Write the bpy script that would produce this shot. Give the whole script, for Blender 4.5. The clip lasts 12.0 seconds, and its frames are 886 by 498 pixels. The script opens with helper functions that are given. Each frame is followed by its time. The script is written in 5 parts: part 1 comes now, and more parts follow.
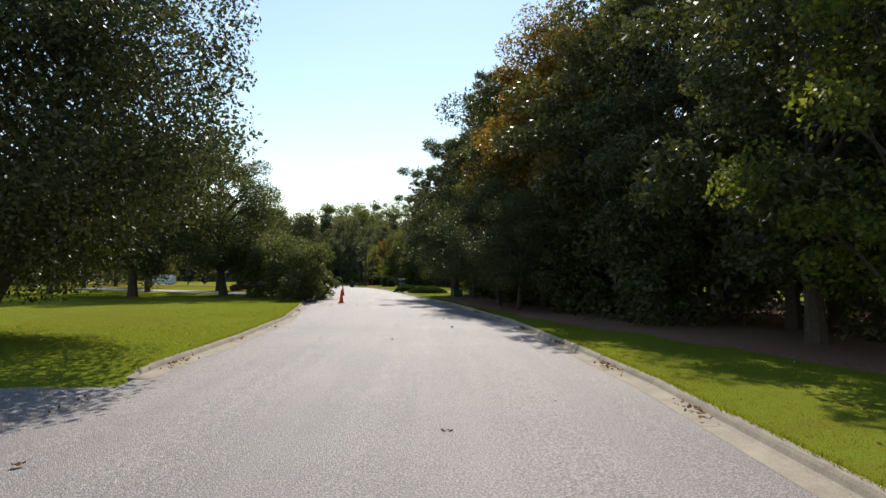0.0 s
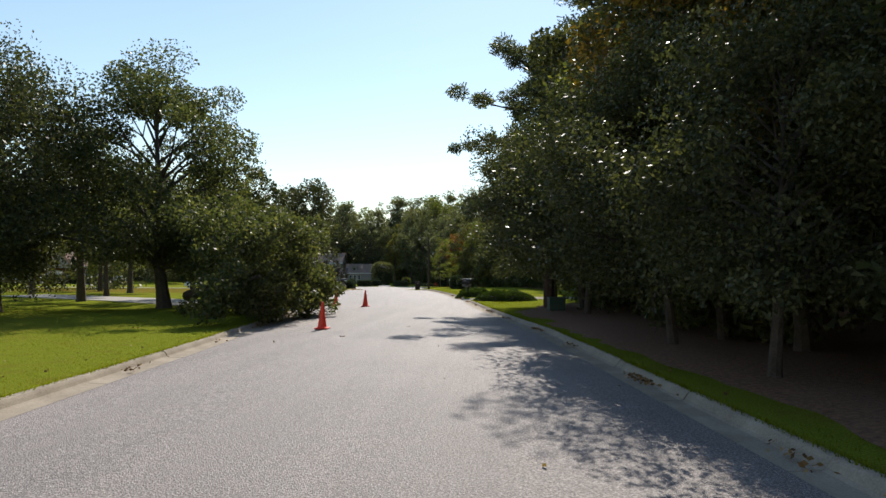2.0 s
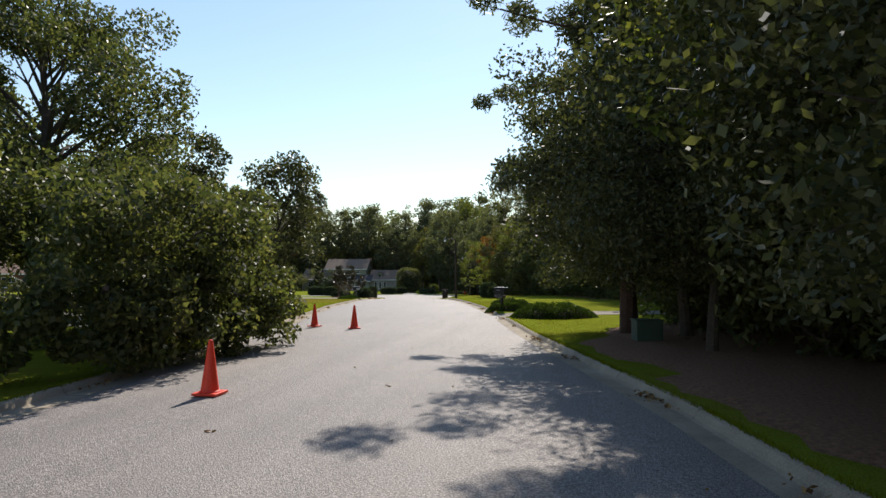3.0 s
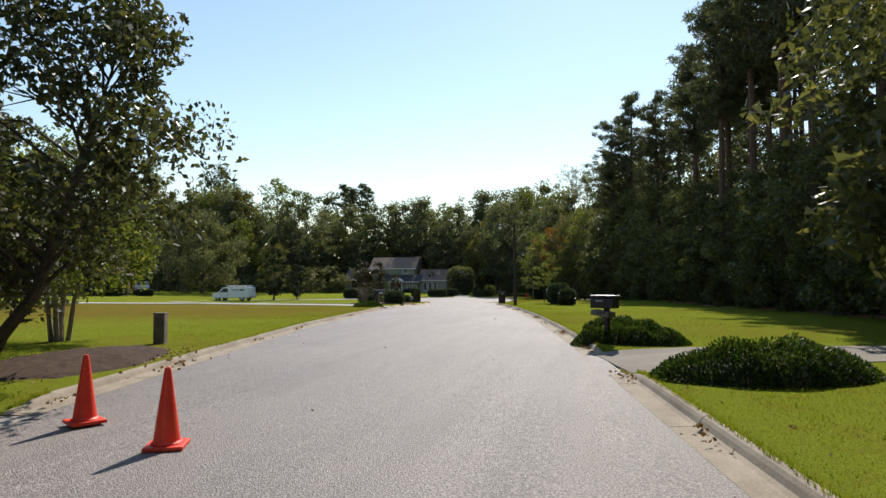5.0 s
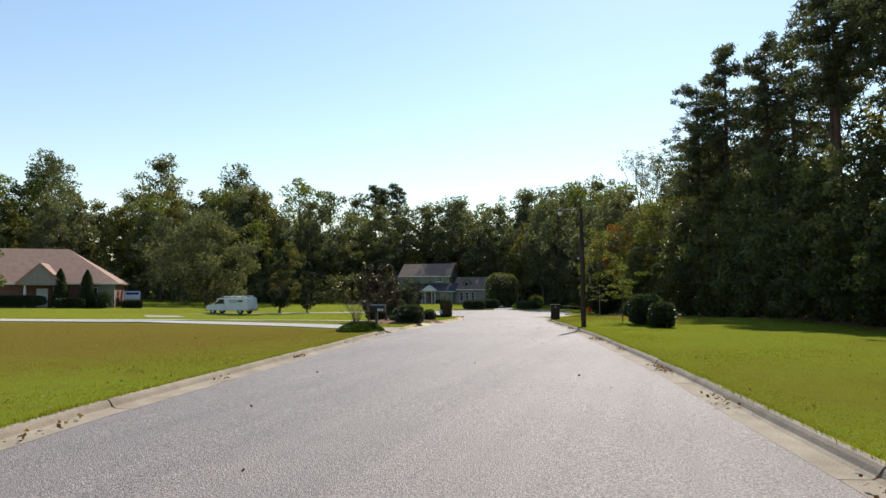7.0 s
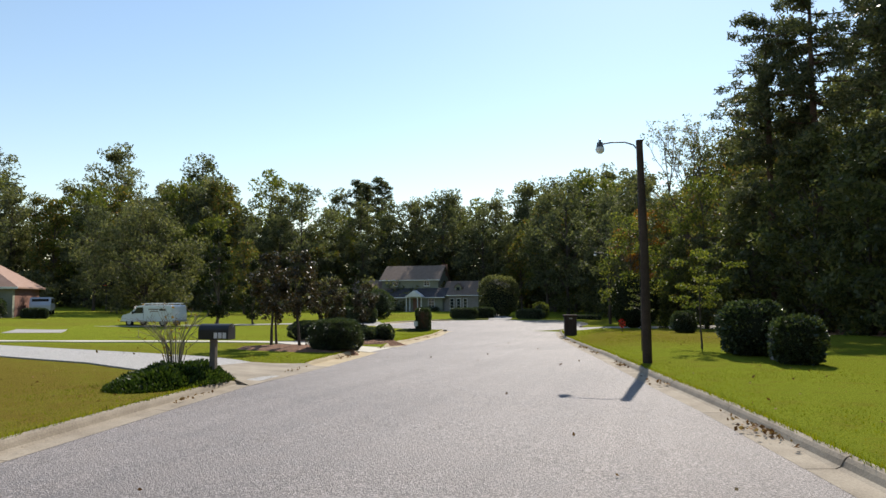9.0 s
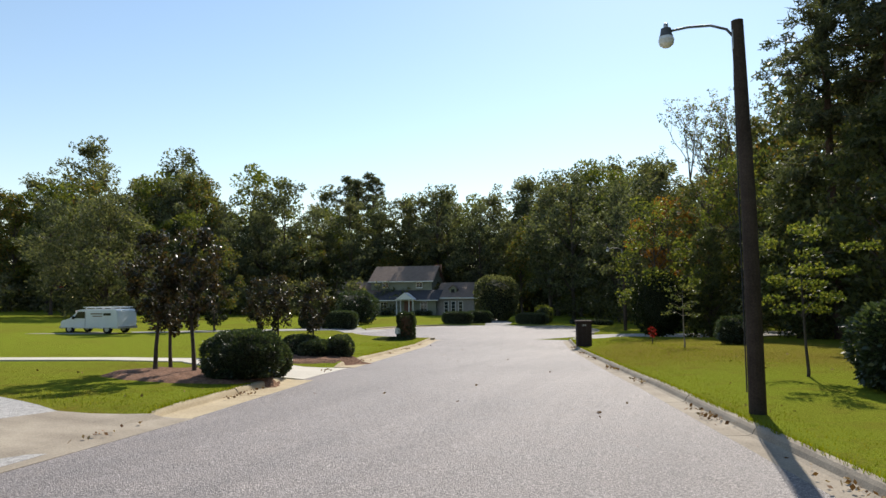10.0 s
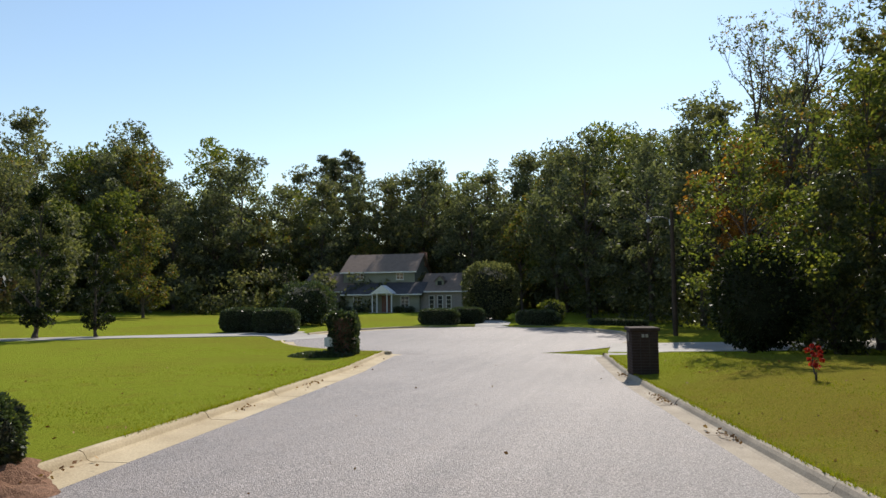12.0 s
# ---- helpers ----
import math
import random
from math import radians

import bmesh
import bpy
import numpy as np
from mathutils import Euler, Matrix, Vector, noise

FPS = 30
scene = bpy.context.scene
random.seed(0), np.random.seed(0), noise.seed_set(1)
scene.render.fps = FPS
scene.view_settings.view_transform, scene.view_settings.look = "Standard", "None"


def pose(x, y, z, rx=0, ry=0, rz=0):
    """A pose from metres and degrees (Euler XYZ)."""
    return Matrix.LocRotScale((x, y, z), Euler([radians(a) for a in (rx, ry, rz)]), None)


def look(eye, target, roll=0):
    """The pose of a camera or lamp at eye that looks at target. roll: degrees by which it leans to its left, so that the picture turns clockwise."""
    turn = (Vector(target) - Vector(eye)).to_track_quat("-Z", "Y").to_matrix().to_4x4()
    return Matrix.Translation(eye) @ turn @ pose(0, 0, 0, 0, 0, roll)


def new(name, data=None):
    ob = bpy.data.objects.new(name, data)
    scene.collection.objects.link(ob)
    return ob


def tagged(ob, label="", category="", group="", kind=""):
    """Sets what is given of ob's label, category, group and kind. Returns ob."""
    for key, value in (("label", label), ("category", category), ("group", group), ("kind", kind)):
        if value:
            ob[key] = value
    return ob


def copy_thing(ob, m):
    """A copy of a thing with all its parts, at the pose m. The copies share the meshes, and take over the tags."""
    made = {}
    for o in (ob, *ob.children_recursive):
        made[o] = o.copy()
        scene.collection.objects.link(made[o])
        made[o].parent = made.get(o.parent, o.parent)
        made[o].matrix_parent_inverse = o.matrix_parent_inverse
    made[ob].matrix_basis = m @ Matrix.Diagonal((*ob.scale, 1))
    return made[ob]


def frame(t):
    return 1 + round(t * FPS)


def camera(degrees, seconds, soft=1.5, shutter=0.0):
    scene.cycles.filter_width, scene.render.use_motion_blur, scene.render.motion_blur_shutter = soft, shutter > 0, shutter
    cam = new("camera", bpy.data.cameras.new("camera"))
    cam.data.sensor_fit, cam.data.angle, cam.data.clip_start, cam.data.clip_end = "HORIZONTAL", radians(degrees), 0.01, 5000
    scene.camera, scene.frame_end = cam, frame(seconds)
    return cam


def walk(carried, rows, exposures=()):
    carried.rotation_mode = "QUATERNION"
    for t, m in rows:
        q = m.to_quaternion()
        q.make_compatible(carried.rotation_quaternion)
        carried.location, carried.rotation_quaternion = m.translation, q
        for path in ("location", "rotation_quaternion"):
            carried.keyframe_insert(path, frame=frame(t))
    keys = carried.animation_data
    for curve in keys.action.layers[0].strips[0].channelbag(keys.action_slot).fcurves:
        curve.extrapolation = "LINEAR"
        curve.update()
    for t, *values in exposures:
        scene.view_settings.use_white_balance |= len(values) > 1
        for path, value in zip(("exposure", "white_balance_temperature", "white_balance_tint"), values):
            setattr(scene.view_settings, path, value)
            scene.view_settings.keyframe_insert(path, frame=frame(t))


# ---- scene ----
cam = camera(69.7, 12.0)
PATH = [
    (0, (-1.245, 3.881, 1.918), (-1.217, 5.879, 1.993), 0.6),
    (0.5, (-0.961, 8.962, 1.825), (-1.006, 10.959, 1.906), 0.3),
    (1, (-0.847, 14.148, 1.804), (-0.953, 16.144, 1.888), 0.3),
    (1.5, (-0.85, 19.172, 1.759), (-1.021, 21.163, 1.838), 0.1),
    (2, (-1.051, 24.044, 1.727), (-1.284, 26.029, 1.8), 0.1),
    (2.5, (-1.384, 29.021, 1.731), (-1.66, 31.0, 1.82), 0.3),
    (3, (-1.854, 33.69, 1.738), (-2.188, 35.66, 1.831), -0.1),
    (3.5, (-2.384, 38.342, 1.677), (-2.77, 40.302, 1.772), -0.2),
    (3.7, (-2.6, 40.15, 1.65), (-3.011, 42.104, 1.752), -0.2),
    (5.3, (-4.532, 50.978, 1.732), (-5.065, 52.904, 1.827), -0.35),
    (5.5, (-4.863, 52.357, 1.727), (-5.408, 54.279, 1.827), -0.4),
    (6, (-5.729, 55.994, 1.794), (-6.319, 57.902, 1.899), -0.5),
    (6.5, (-6.608, 59.599, 1.819), (-7.239, 61.493, 1.936), -0.4),
    (7, (-7.497, 63.165, 1.739), (-8.134, 65.056, 1.862), -0.3),
    (8.8, (-10.372, 76.252, 1.583), (-11.006, 78.144, 1.729), -0.4),
    (9, (-10.715, 77.688, 1.595), (-11.347, 79.58, 1.738), -0.35),
    (9.5, (-11.517, 81.293, 1.56), (-12.147, 83.185, 1.709), -0.4),
    (10, (-12.326, 84.79, 1.496), (-12.954, 86.682, 1.649), -0.4),
    (10.5, (-13.084, 88.223, 1.508), (-13.711, 90.116, 1.661), -0.35),
    (11, (-13.897, 91.754, 1.439), (-14.52, 93.648, 1.596), -0.4),
    (11.5, (-14.707, 95.254, 1.384), (-15.33, 97.148, 1.538), -0.4),
    (12, (-15.45, 98.721, 1.324), (-16.07, 100.617, 1.461), -0.6),
]
walk(cam, [(t, look(eye, target, roll)) for t, eye, target, roll in PATH], [(0.0, 0.45, 6680, 12), (12.0, 0.45, 6680, 12)])

# ---- light ----
SUN_DIR = Vector((0.024, 0.745, 0.667)).normalized()
world = bpy.data.worlds.new("sky")
scene.world = world
world.use_nodes = True
wn = world.node_tree.nodes
sky = wn.new("ShaderNodeTexSky")
sky.sky_type = "NISHITA"
sky.sun_disc = False
sky.sun_elevation = math.asin(SUN_DIR.z)
sky.sun_rotation = math.atan2(SUN_DIR.x, SUN_DIR.y)
sky.air_density, sky.dust_density, sky.ozone_density = 1.45, 0.15, 2.6
world.node_tree.links.new(sky.outputs[0], wn["Background"].inputs[0])
wn["Background"].inputs[1].default_value = 0.115
sun = new("sun", bpy.data.lights.new("sun", "SUN"))
sun.data.energy, sun.data.angle, sun.data.color = 4.4, radians(0.53), (1.0, 0.95, 0.86)
sun.matrix_world = look(SUN_DIR * 60, (0, 0, 0))


# ---- materials ----
def material(name):
    m = bpy.data.materials.new(name)
    m.use_nodes = True
    nt = m.node_tree
    return m, nt, nt.nodes["Principled BSDF"]


def ramp(nt, fac, stops):
    r = nt.nodes.new("ShaderNodeValToRGB")
    while len(r.color_ramp.elements) < len(stops):
        r.color_ramp.elements.new(0.5)
    for e, (p, c) in zip(r.color_ramp.elements, stops):
        e.position, e.color = p, (*c, 1)
    nt.links.new(fac, r.inputs[0])
    return r.outputs[0]


def tex(nt, scale, detail=4.0, rough=0.55, kind="ShaderNodeTexNoise", vec=None):
    n = nt.nodes.new(kind)
    n.inputs["Scale"].default_value = scale
    if kind == "ShaderNodeTexNoise":
        n.inputs["Detail"].default_value, n.inputs["Roughness"].default_value = detail, rough
    if vec is None:
        geo = nt.nodes.new("ShaderNodeNewGeometry")
        vec = geo.outputs["Position"]
    nt.links.new(vec, n.inputs["Vector"])
    return n


def mixed(nt, fac, a, b, how="MIX"):
    m = nt.nodes.new("ShaderNodeMix")
    m.data_type, m.blend_type = "RGBA", how
    for sock, v in ((m.inputs[0], fac), (m.inputs[6], a), (m.inputs[7], b)):
        if isinstance(v, (int, float)):
            sock.default_value = v
        elif isinstance(v, tuple):
            sock.default_value = (*v, 1)
        else:
            nt.links.new(v, sock)
    return m.outputs[2]


def bump(nt, bsdf, height, strength, distance):
    b = nt.nodes.new("ShaderNodeBump")
    b.inputs["Strength"].default_value, b.inputs["Distance"].default_value = strength, distance
    nt.links.new(height, b.inputs["Height"])
    nt.links.new(b.outputs[0], bsdf.inputs["Normal"])


def grained(name, dark, light, scale=3.0, fine=60.0, rough=0.8, bumps=0.3, dist=0.01, metal=0.0):
    """Two scales of variation between two base colours, with a fine relief."""
    m, nt, b = material(name)
    big, small = tex(nt, scale), tex(nt, fine)
    c = ramp(nt, big.outputs[0], [(0.3, dark), (0.7, light)])
    c2 = ramp(nt, small.outputs[0], [(0.25, tuple(v * 0.75 for v in dark)), (0.75, tuple(min(1, v * 1.15) for v in light))])
    nt.links.new(mixed(nt, 0.45, c, c2), b.inputs["Base Color"])
    b.inputs["Roughness"].default_value, b.inputs["Metallic"].default_value = rough, metal
    b.inputs["Specular IOR Level"].default_value = 0.2 if rough > 0.7 else 0.5
    if bumps:
        bump(nt, b, small.outputs[0], bumps, dist)
    return m


def leaf_material(name, stops, through_light=0.4, gloss=0.45, shine=0.2):
    """Leaves that differ one by one, let light through and shine a little."""
    m, nt, b = material(name)
    geo = nt.nodes.new("ShaderNodeNewGeometry")
    c = ramp(nt, geo.outputs["Random Per Island"], stops)
    patch = tex(nt, 0.35, 2.0)
    c = mixed(nt, 0.5, c, ramp(nt, patch.outputs[0], [(0.35, (0.6, 0.64, 0.58)), (0.7, (1.0, 1.0, 1.0))]), "MULTIPLY")
    nt.links.new(c, b.inputs["Base Color"])
    b.inputs["Roughness"].default_value = gloss
    b.inputs["Specular IOR Level"].default_value = shine
    tr = nt.nodes.new("ShaderNodeBsdfTranslucent")
    nt.links.new(mixed(nt, 1.0, c, (1.4, 1.5, 0.7), "MULTIPLY"), tr.inputs[0])
    mx = nt.nodes.new("ShaderNodeMixShader")
    mx.inputs[0].default_value = through_light
    nt.links.new(b.outputs[0], mx.inputs[1])
    nt.links.new(tr.outputs[0], mx.inputs[2])
    nt.links.new(mx.outputs[0], nt.nodes["Material Output"].inputs[0])
    return m


def asphalt_material():
    m, nt, b = material("asphalt")
    speck, mid, big = tex(nt, 44.0, 5.0, 0.85), tex(nt, 2.2, 4.0), tex(nt, 0.18, 3.0)
    stone = tex(nt, 70.0, kind="ShaderNodeTexVoronoi")
    c = ramp(nt, speck.outputs[0], [(0.37, (0.058, 0.051, 0.048)), (0.5, (0.182, 0.162, 0.15)), (0.63, (0.46, 0.415, 0.385))])
    c = mixed(nt, 0.4, c, ramp(nt, mid.outputs[0], [(0.3, (0.8, 0.8, 0.82)), (0.7, (1.15, 1.12, 1.1))]), "MULTIPLY")
    c = mixed(nt, 0.5, c, ramp(nt, big.outputs[0], [(0.35, (0.82, 0.82, 0.84)), (0.65, (1.15, 1.13, 1.12))]), "MULTIPLY")
    nt.links.new(c, b.inputs["Base Color"])
    geo, mp = nt.nodes.new("ShaderNodeNewGeometry"), nt.nodes.new("ShaderNodeMapping")
    mp.inputs["Scale"].default_value, mp.inputs["Rotation"].default_value = (1.6, 0.06, 1.0), (0, 0, radians(-8))
    nt.links.new(geo.outputs["Position"], mp.inputs[0])
    streak = tex(nt, 1.0, 4.0, 0.6, vec=mp.outputs[0])
    c = mixed(nt, 0.55, c, ramp(nt, streak.outputs[0], [(0.35, (0.84, 0.84, 0.85)), (0.65, (1.12, 1.11, 1.10))]), "MULTIPLY")
    nt.links.new(c, b.inputs["Base Color"])
    nt.links.new(ramp(nt, mid.outputs[0], [(0.3, (0.66,) * 3), (0.7, (0.73,) * 3)]), b.inputs["Roughness"])
    b.inputs["Specular IOR Level"].default_value = 0.42
    bump(nt, b, stone.outputs[0], 0.85, 0.010)
    return m


def lawn_material():
    m, nt, b = material("lawn")
    fine, mid, big = tex(nt, 45.0, 3.0, 0.7), tex(nt, 1.6, 5.0, 0.65), tex(nt, 0.09, 3.0)
    c = ramp(nt, fine.outputs[0], [(0.28, (0.085, 0.108, 0.012)), (0.5, (0.172, 0.204, 0.022)), (0.75, (0.27, 0.305, 0.042))])
    dry = ramp(nt, fine.outputs[0], [(0.3, (0.10, 0.07, 0.016)), (0.7, (0.215, 0.152, 0.036))])
    f = ramp(nt, big.outputs[0], [(0.5, (0, 0, 0)), (0.66, (0.35,) * 3)])
    c = mixed(nt, f, c, dry)
    c = mixed(nt, ramp(nt, mid.outputs[0], [(0.5, (0, 0, 0)), (0.76, (0.6,) * 3)]), c, dry)
    # the worn, dry stretch of the wide lawn
    geo, mp, gr = nt.nodes.new("ShaderNodeNewGeometry"), nt.nodes.new("ShaderNodeMapping"), nt.nodes.new("ShaderNodeTexGradient")
    mp.vector_type, gr.gradient_type = "TEXTURE", "SPHERICAL"
    mp.inputs["Location"].default_value, mp.inputs["Scale"].default_value = (-33, 82, 0), (26, 17, 50)
    nt.links.new(geo.outputs["Position"], mp.inputs[0])
    nt.links.new(mp.outputs[0], gr.inputs[0])
    patch = mixed(nt, 0.6, gr.outputs[0], mid.outputs[0], "OVERLAY")
    c = mixed(nt, ramp(nt, patch, [(0.12, (0, 0, 0)), (0.5, (0.8,) * 3)]), c, dry)
    # and the browner one by the turning circle
    mp2, gr2 = nt.nodes.new("ShaderNodeMapping"), nt.nodes.new("ShaderNodeTexGradient")
    mp2.vector_type, gr2.gradient_type = "TEXTURE", "SPHERICAL"
    mp2.inputs["Location"].default_value, mp2.inputs["Scale"].default_value = (-10.0, 111, 0), (8, 13, 50)
    nt.links.new(geo.outputs["Position"], mp2.inputs[0])
    nt.links.new(mp2.outputs[0], gr2.inputs[0])
    patch2 = mixed(nt, 0.6, gr2.outputs[0], mid.outputs[0], "OVERLAY")
    c = mixed(nt, ramp(nt, patch2, [(0.12, (0, 0, 0)), (0.5, (0.6,) * 3)]), c, dry)
    nt.links.new(c, b.inputs["Base Color"])
    b.inputs["Roughness"].default_value = 0.95
    b.inputs["Specular IOR Level"].default_value = 0.0
    bump(nt, b, fine.outputs[0], 0.9, 0.04)
    return m


ASPHALT = asphalt_material()
LAWN = lawn_material()
CONCRETE = grained("kerb_concrete", (0.14, 0.11, 0.072), (0.31, 0.25, 0.17), 1.2, 40, 0.9, 0.4, 0.006)
CREAM = grained("cream_kerb_concrete", (0.29, 0.225, 0.135), (0.52, 0.43, 0.285), 0.9, 40, 0.9, 0.4, 0.006)
GUTTER = grained("sandy_gutter_concrete", (0.19, 0.155, 0.115), (0.40, 0.345, 0.265), 1.6, 45, 0.9, 0.5, 0.006)
DARK_KERB = grained("dark_kerb_concrete", (0.028, 0.025, 0.017), (0.10, 0.084, 0.062), 2.5, 30, 0.95, 0.6, 0.012)
CREAM_SLAB = grained("cream_driveway_concrete", (0.44, 0.40, 0.325), (0.62, 0.575, 0.48), 0.8, 35, 0.85, 0.3, 0.004)
PALE = grained("driveway_concrete", (0.27, 0.25, 0.22), (0.41, 0.385, 0.35), 0.8, 35, 0.85, 0.3, 0.004)
TAN_SLAB = grained("stained_tan_concrete", (0.15, 0.13, 0.105), (0.27, 0.24, 0.20), 0.9, 35, 0.9, 0.4, 0.004)
GRAVEL = grained("gravel", (0.24, 0.225, 0.205), (0.58, 0.56, 0.53), 14, 45, 0.9, 1.0, 0.03)
MULCH = grained("mulch", (0.085, 0.042, 0.026), (0.40, 0.225, 0.14), 16, 70, 0.95, 1.0, 0.04)
DARK_MULCH = grained("dark_mulch", (0.035, 0.024, 0.017), (0.15, 0.095, 0.065), 9, 55, 0.95, 1.0, 0.05)
BARK = grained("bark", (0.045, 0.035, 0.028), (0.13, 0.105, 0.085), 6, 30, 0.95, 0.9, 0.03)
PALE_BARK = grained("pale_bark", (0.16, 0.13, 0.10), (0.34, 0.29, 0.23), 5, 30, 0.9, 0.5, 0.015)
PINE_BARK = grained("pine_bark", (0.05, 0.032, 0.025), (0.15, 0.095, 0.075), 4, 25, 0.95, 0.9, 0.03)
POLE_WOOD = grained("weathered_pole_wood", (0.028, 0.02, 0.015), (0.085, 0.062, 0.048), 3, 40, 0.9, 0.7, 0.01)
GREY_WOOD = grained("grey_wood", (0.10, 0.09, 0.075), (0.24, 0.215, 0.18), 5, 50, 0.9, 0.6, 0.008)
BLACK_METAL = grained("black_painted_metal", (0.008, 0.008, 0.009), (0.022, 0.022, 0.024), 4, 60, 0.45, 0.1, 0.002)
GREY_METAL = grained("galvanised_metal", (0.30, 0.31, 0.32), (0.46, 0.47, 0.48), 6, 60, 0.45, 0.1, 0.002, 0.7)
DARK_STEEL = grained("weathered_dark_steel", (0.06, 0.062, 0.065), (0.13, 0.132, 0.135), 6, 60, 0.6, 0.2, 0.002, 0.3)
WHITE_PAINT = grained("white_paint", (0.66, 0.65, 0.62), (0.80, 0.79, 0.77), 3, 50, 0.5, 0.1, 0.002)
VAN_PAINT = grained("pale_blue_white_paint", (0.58, 0.62, 0.66), (0.72, 0.75, 0.78), 1, 30, 0.3, 0.0)
SILVER_PAINT = grained("silver_paint", (0.42, 0.43, 0.45), (0.55, 0.56, 0.58), 1, 30, 0.3, 0.0, metal=0.4)
RUBBER = grained("tyre_rubber", (0.010, 0.010, 0.010), (0.025, 0.025, 0.025), 6, 60, 0.9, 0.2, 0.003)
ORANGE = grained("cone_orange_plastic", (0.72, 0.035, 0.012), (0.90, 0.065, 0.022), 5, 40, 0.5, 0.1, 0.002)
DARK_BRICK = grained("dark_brick", (0.028, 0.020, 0.017), (0.07, 0.046, 0.038), 8, 60, 0.9, 0.6, 0.006)
RED_BRICK = grained("red_brown_brick", (0.15, 0.075, 0.055), (0.27, 0.14, 0.10), 5, 60, 0.9, 0.5, 0.006)
MORTAR = grained("mortar", (0.05, 0.042, 0.036), (0.10, 0.085, 0.075), 6, 60, 0.95, 0.4, 0.004)
SIDING = grained("pale_green_siding", (0.215, 0.22, 0.165), (0.285, 0.285, 0.22), 1, 30, 0.85, 0.1, 0.002)
GREY_BRICK = grained("grey_painted_brick", (0.21, 0.185, 0.17), (0.32, 0.285, 0.265), 3, 40, 0.85, 0.3, 0.004)
SHINGLE_GREY = grained("grey_shingles", (0.165, 0.12, 0.095), (0.25, 0.185, 0.145), 2, 25, 0.92, 0.6, 0.01)
# darker copy of the grey shingles, with the porch roof's shade painted in
SHINGLE_SHADED = grained("dark_shaded_shingles", (0.045, 0.042, 0.045), (0.10, 0.092, 0.095), 2, 25, 0.9, 0.6, 0.01)
SHINGLE_BROWN = grained("brown_shingles", (0.24, 0.145, 0.105), (0.38, 0.245, 0.185), 2, 25, 0.8, 0.6, 0.01)
GREEN_BOX = grained("green_painted_steel", (0.03, 0.06, 0.045), (0.05, 0.09, 0.07), 3, 50, 0.6, 0.1, 0.002)
DEAD_LEAF = leaf_material("fallen_leaves", [(0.0, (0.10, 0.045, 0.02)), (0.5, (0.24, 0.12, 0.05)), (1.0, (0.40, 0.27, 0.13))], 0.15, 0.7)
BLADE = leaf_material("grass_blades", [(0.0, (0.11, 0.13, 0.008)), (0.6, (0.17, 0.19, 0.014)), (1.0, (0.25, 0.21, 0.02))], 0.55, 0.9, 0.0)
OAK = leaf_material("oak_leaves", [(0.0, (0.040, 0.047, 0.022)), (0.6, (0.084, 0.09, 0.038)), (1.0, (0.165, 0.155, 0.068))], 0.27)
# next two: leaf colours greyed and lightened to stand in for distance haze
HAZED_OAK = leaf_material("hazed_oak_leaves", [(0.0, (0.058, 0.064, 0.044)), (0.6, (0.115, 0.124, 0.078)), (1.0, (0.205, 0.202, 0.125))], 0.42, 0.6, 0.12)
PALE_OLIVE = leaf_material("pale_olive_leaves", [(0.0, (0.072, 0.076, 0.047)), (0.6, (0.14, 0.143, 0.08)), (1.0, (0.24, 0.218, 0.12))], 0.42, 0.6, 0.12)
OLIVE = leaf_material("olive_leaves", [(0.0, (0.05, 0.062, 0.03)), (0.6, (0.105, 0.117, 0.05)), (1.0, (0.20, 0.185, 0.08))], 0.42)
FRESH = leaf_material("yellow_green_leaves", [(0.0, (0.06, 0.08, 0.022)), (0.5, (0.125, 0.145, 0.036)), (1.0, (0.24, 0.22, 0.055))], 0.45, 0.55, 0.15)
# browner, lighter leaf colour that stands in for haze over the shaded woods
HAZED_LEAF = leaf_material("hazed_brown_green_leaves", [(0.0, (0.055, 0.064, 0.036)), (0.6, (0.125, 0.125, 0.062)), (1.0, (0.23, 0.19, 0.09))], 0.4)
RUST = leaf_material("rust_brown_leaves", [(0.0, (0.075, 0.050, 0.016)), (0.5, (0.18, 0.11, 0.028)), (1.0, (0.32, 0.18, 0.04))], 0.5)
AMBER = leaf_material("orange_green_leaves", [(0.0, (0.055, 0.068, 0.025)), (0.5, (0.125, 0.138, 0.042)), (0.9, (0.20, 0.145, 0.045)), (1.0, (0.33, 0.16, 0.05))], 0.42, 0.6, 0.15)
RUSSET = leaf_material("russet_leaves", [(0.0, (0.10, 0.045, 0.015)), (0.5, (0.24, 0.09, 0.02)), (1.0, (0.36, 0.17, 0.03))], 0.5)
NEEDLE = leaf_material("pine_needles", [(0.0, (0.048, 0.058, 0.04)), (0.6, (0.095, 0.105, 0.062)), (1.0, (0.17, 0.162, 0.09))], 0.35)
MAGNOLIA = leaf_material("bronze_green_glossy_leaves", [(0.0, (0.02, 0.022, 0.011)), (0.6, (0.044, 0.04, 0.018)), (0.88, (0.085, 0.05, 0.022)), (1.0, (0.15, 0.095, 0.045))], 0.25, 0.35, 0.4)
GLOSSY = leaf_material("dark_glossy_evergreen_leaves", [(0.0, (0.014, 0.022, 0.009)), (0.6, (0.028, 0.038, 0.015)), (1.0, (0.06, 0.07, 0.03))], 0.25, 0.5, 0.12)
BOXWOOD = leaf_material("boxwood_leaves", [(0.0, (0.024, 0.037, 0.018)), (0.7, (0.052, 0.073, 0.034)), (1.0, (0.135, 0.15, 0.085))], 0.3, 0.33, 0.6)
JUNIPER = leaf_material("juniper_leaves", [(0.0, (0.020, 0.038, 0.010)), (0.6, (0.045, 0.075, 0.018)), (1.0, (0.09, 0.12, 0.03))], 0.3)
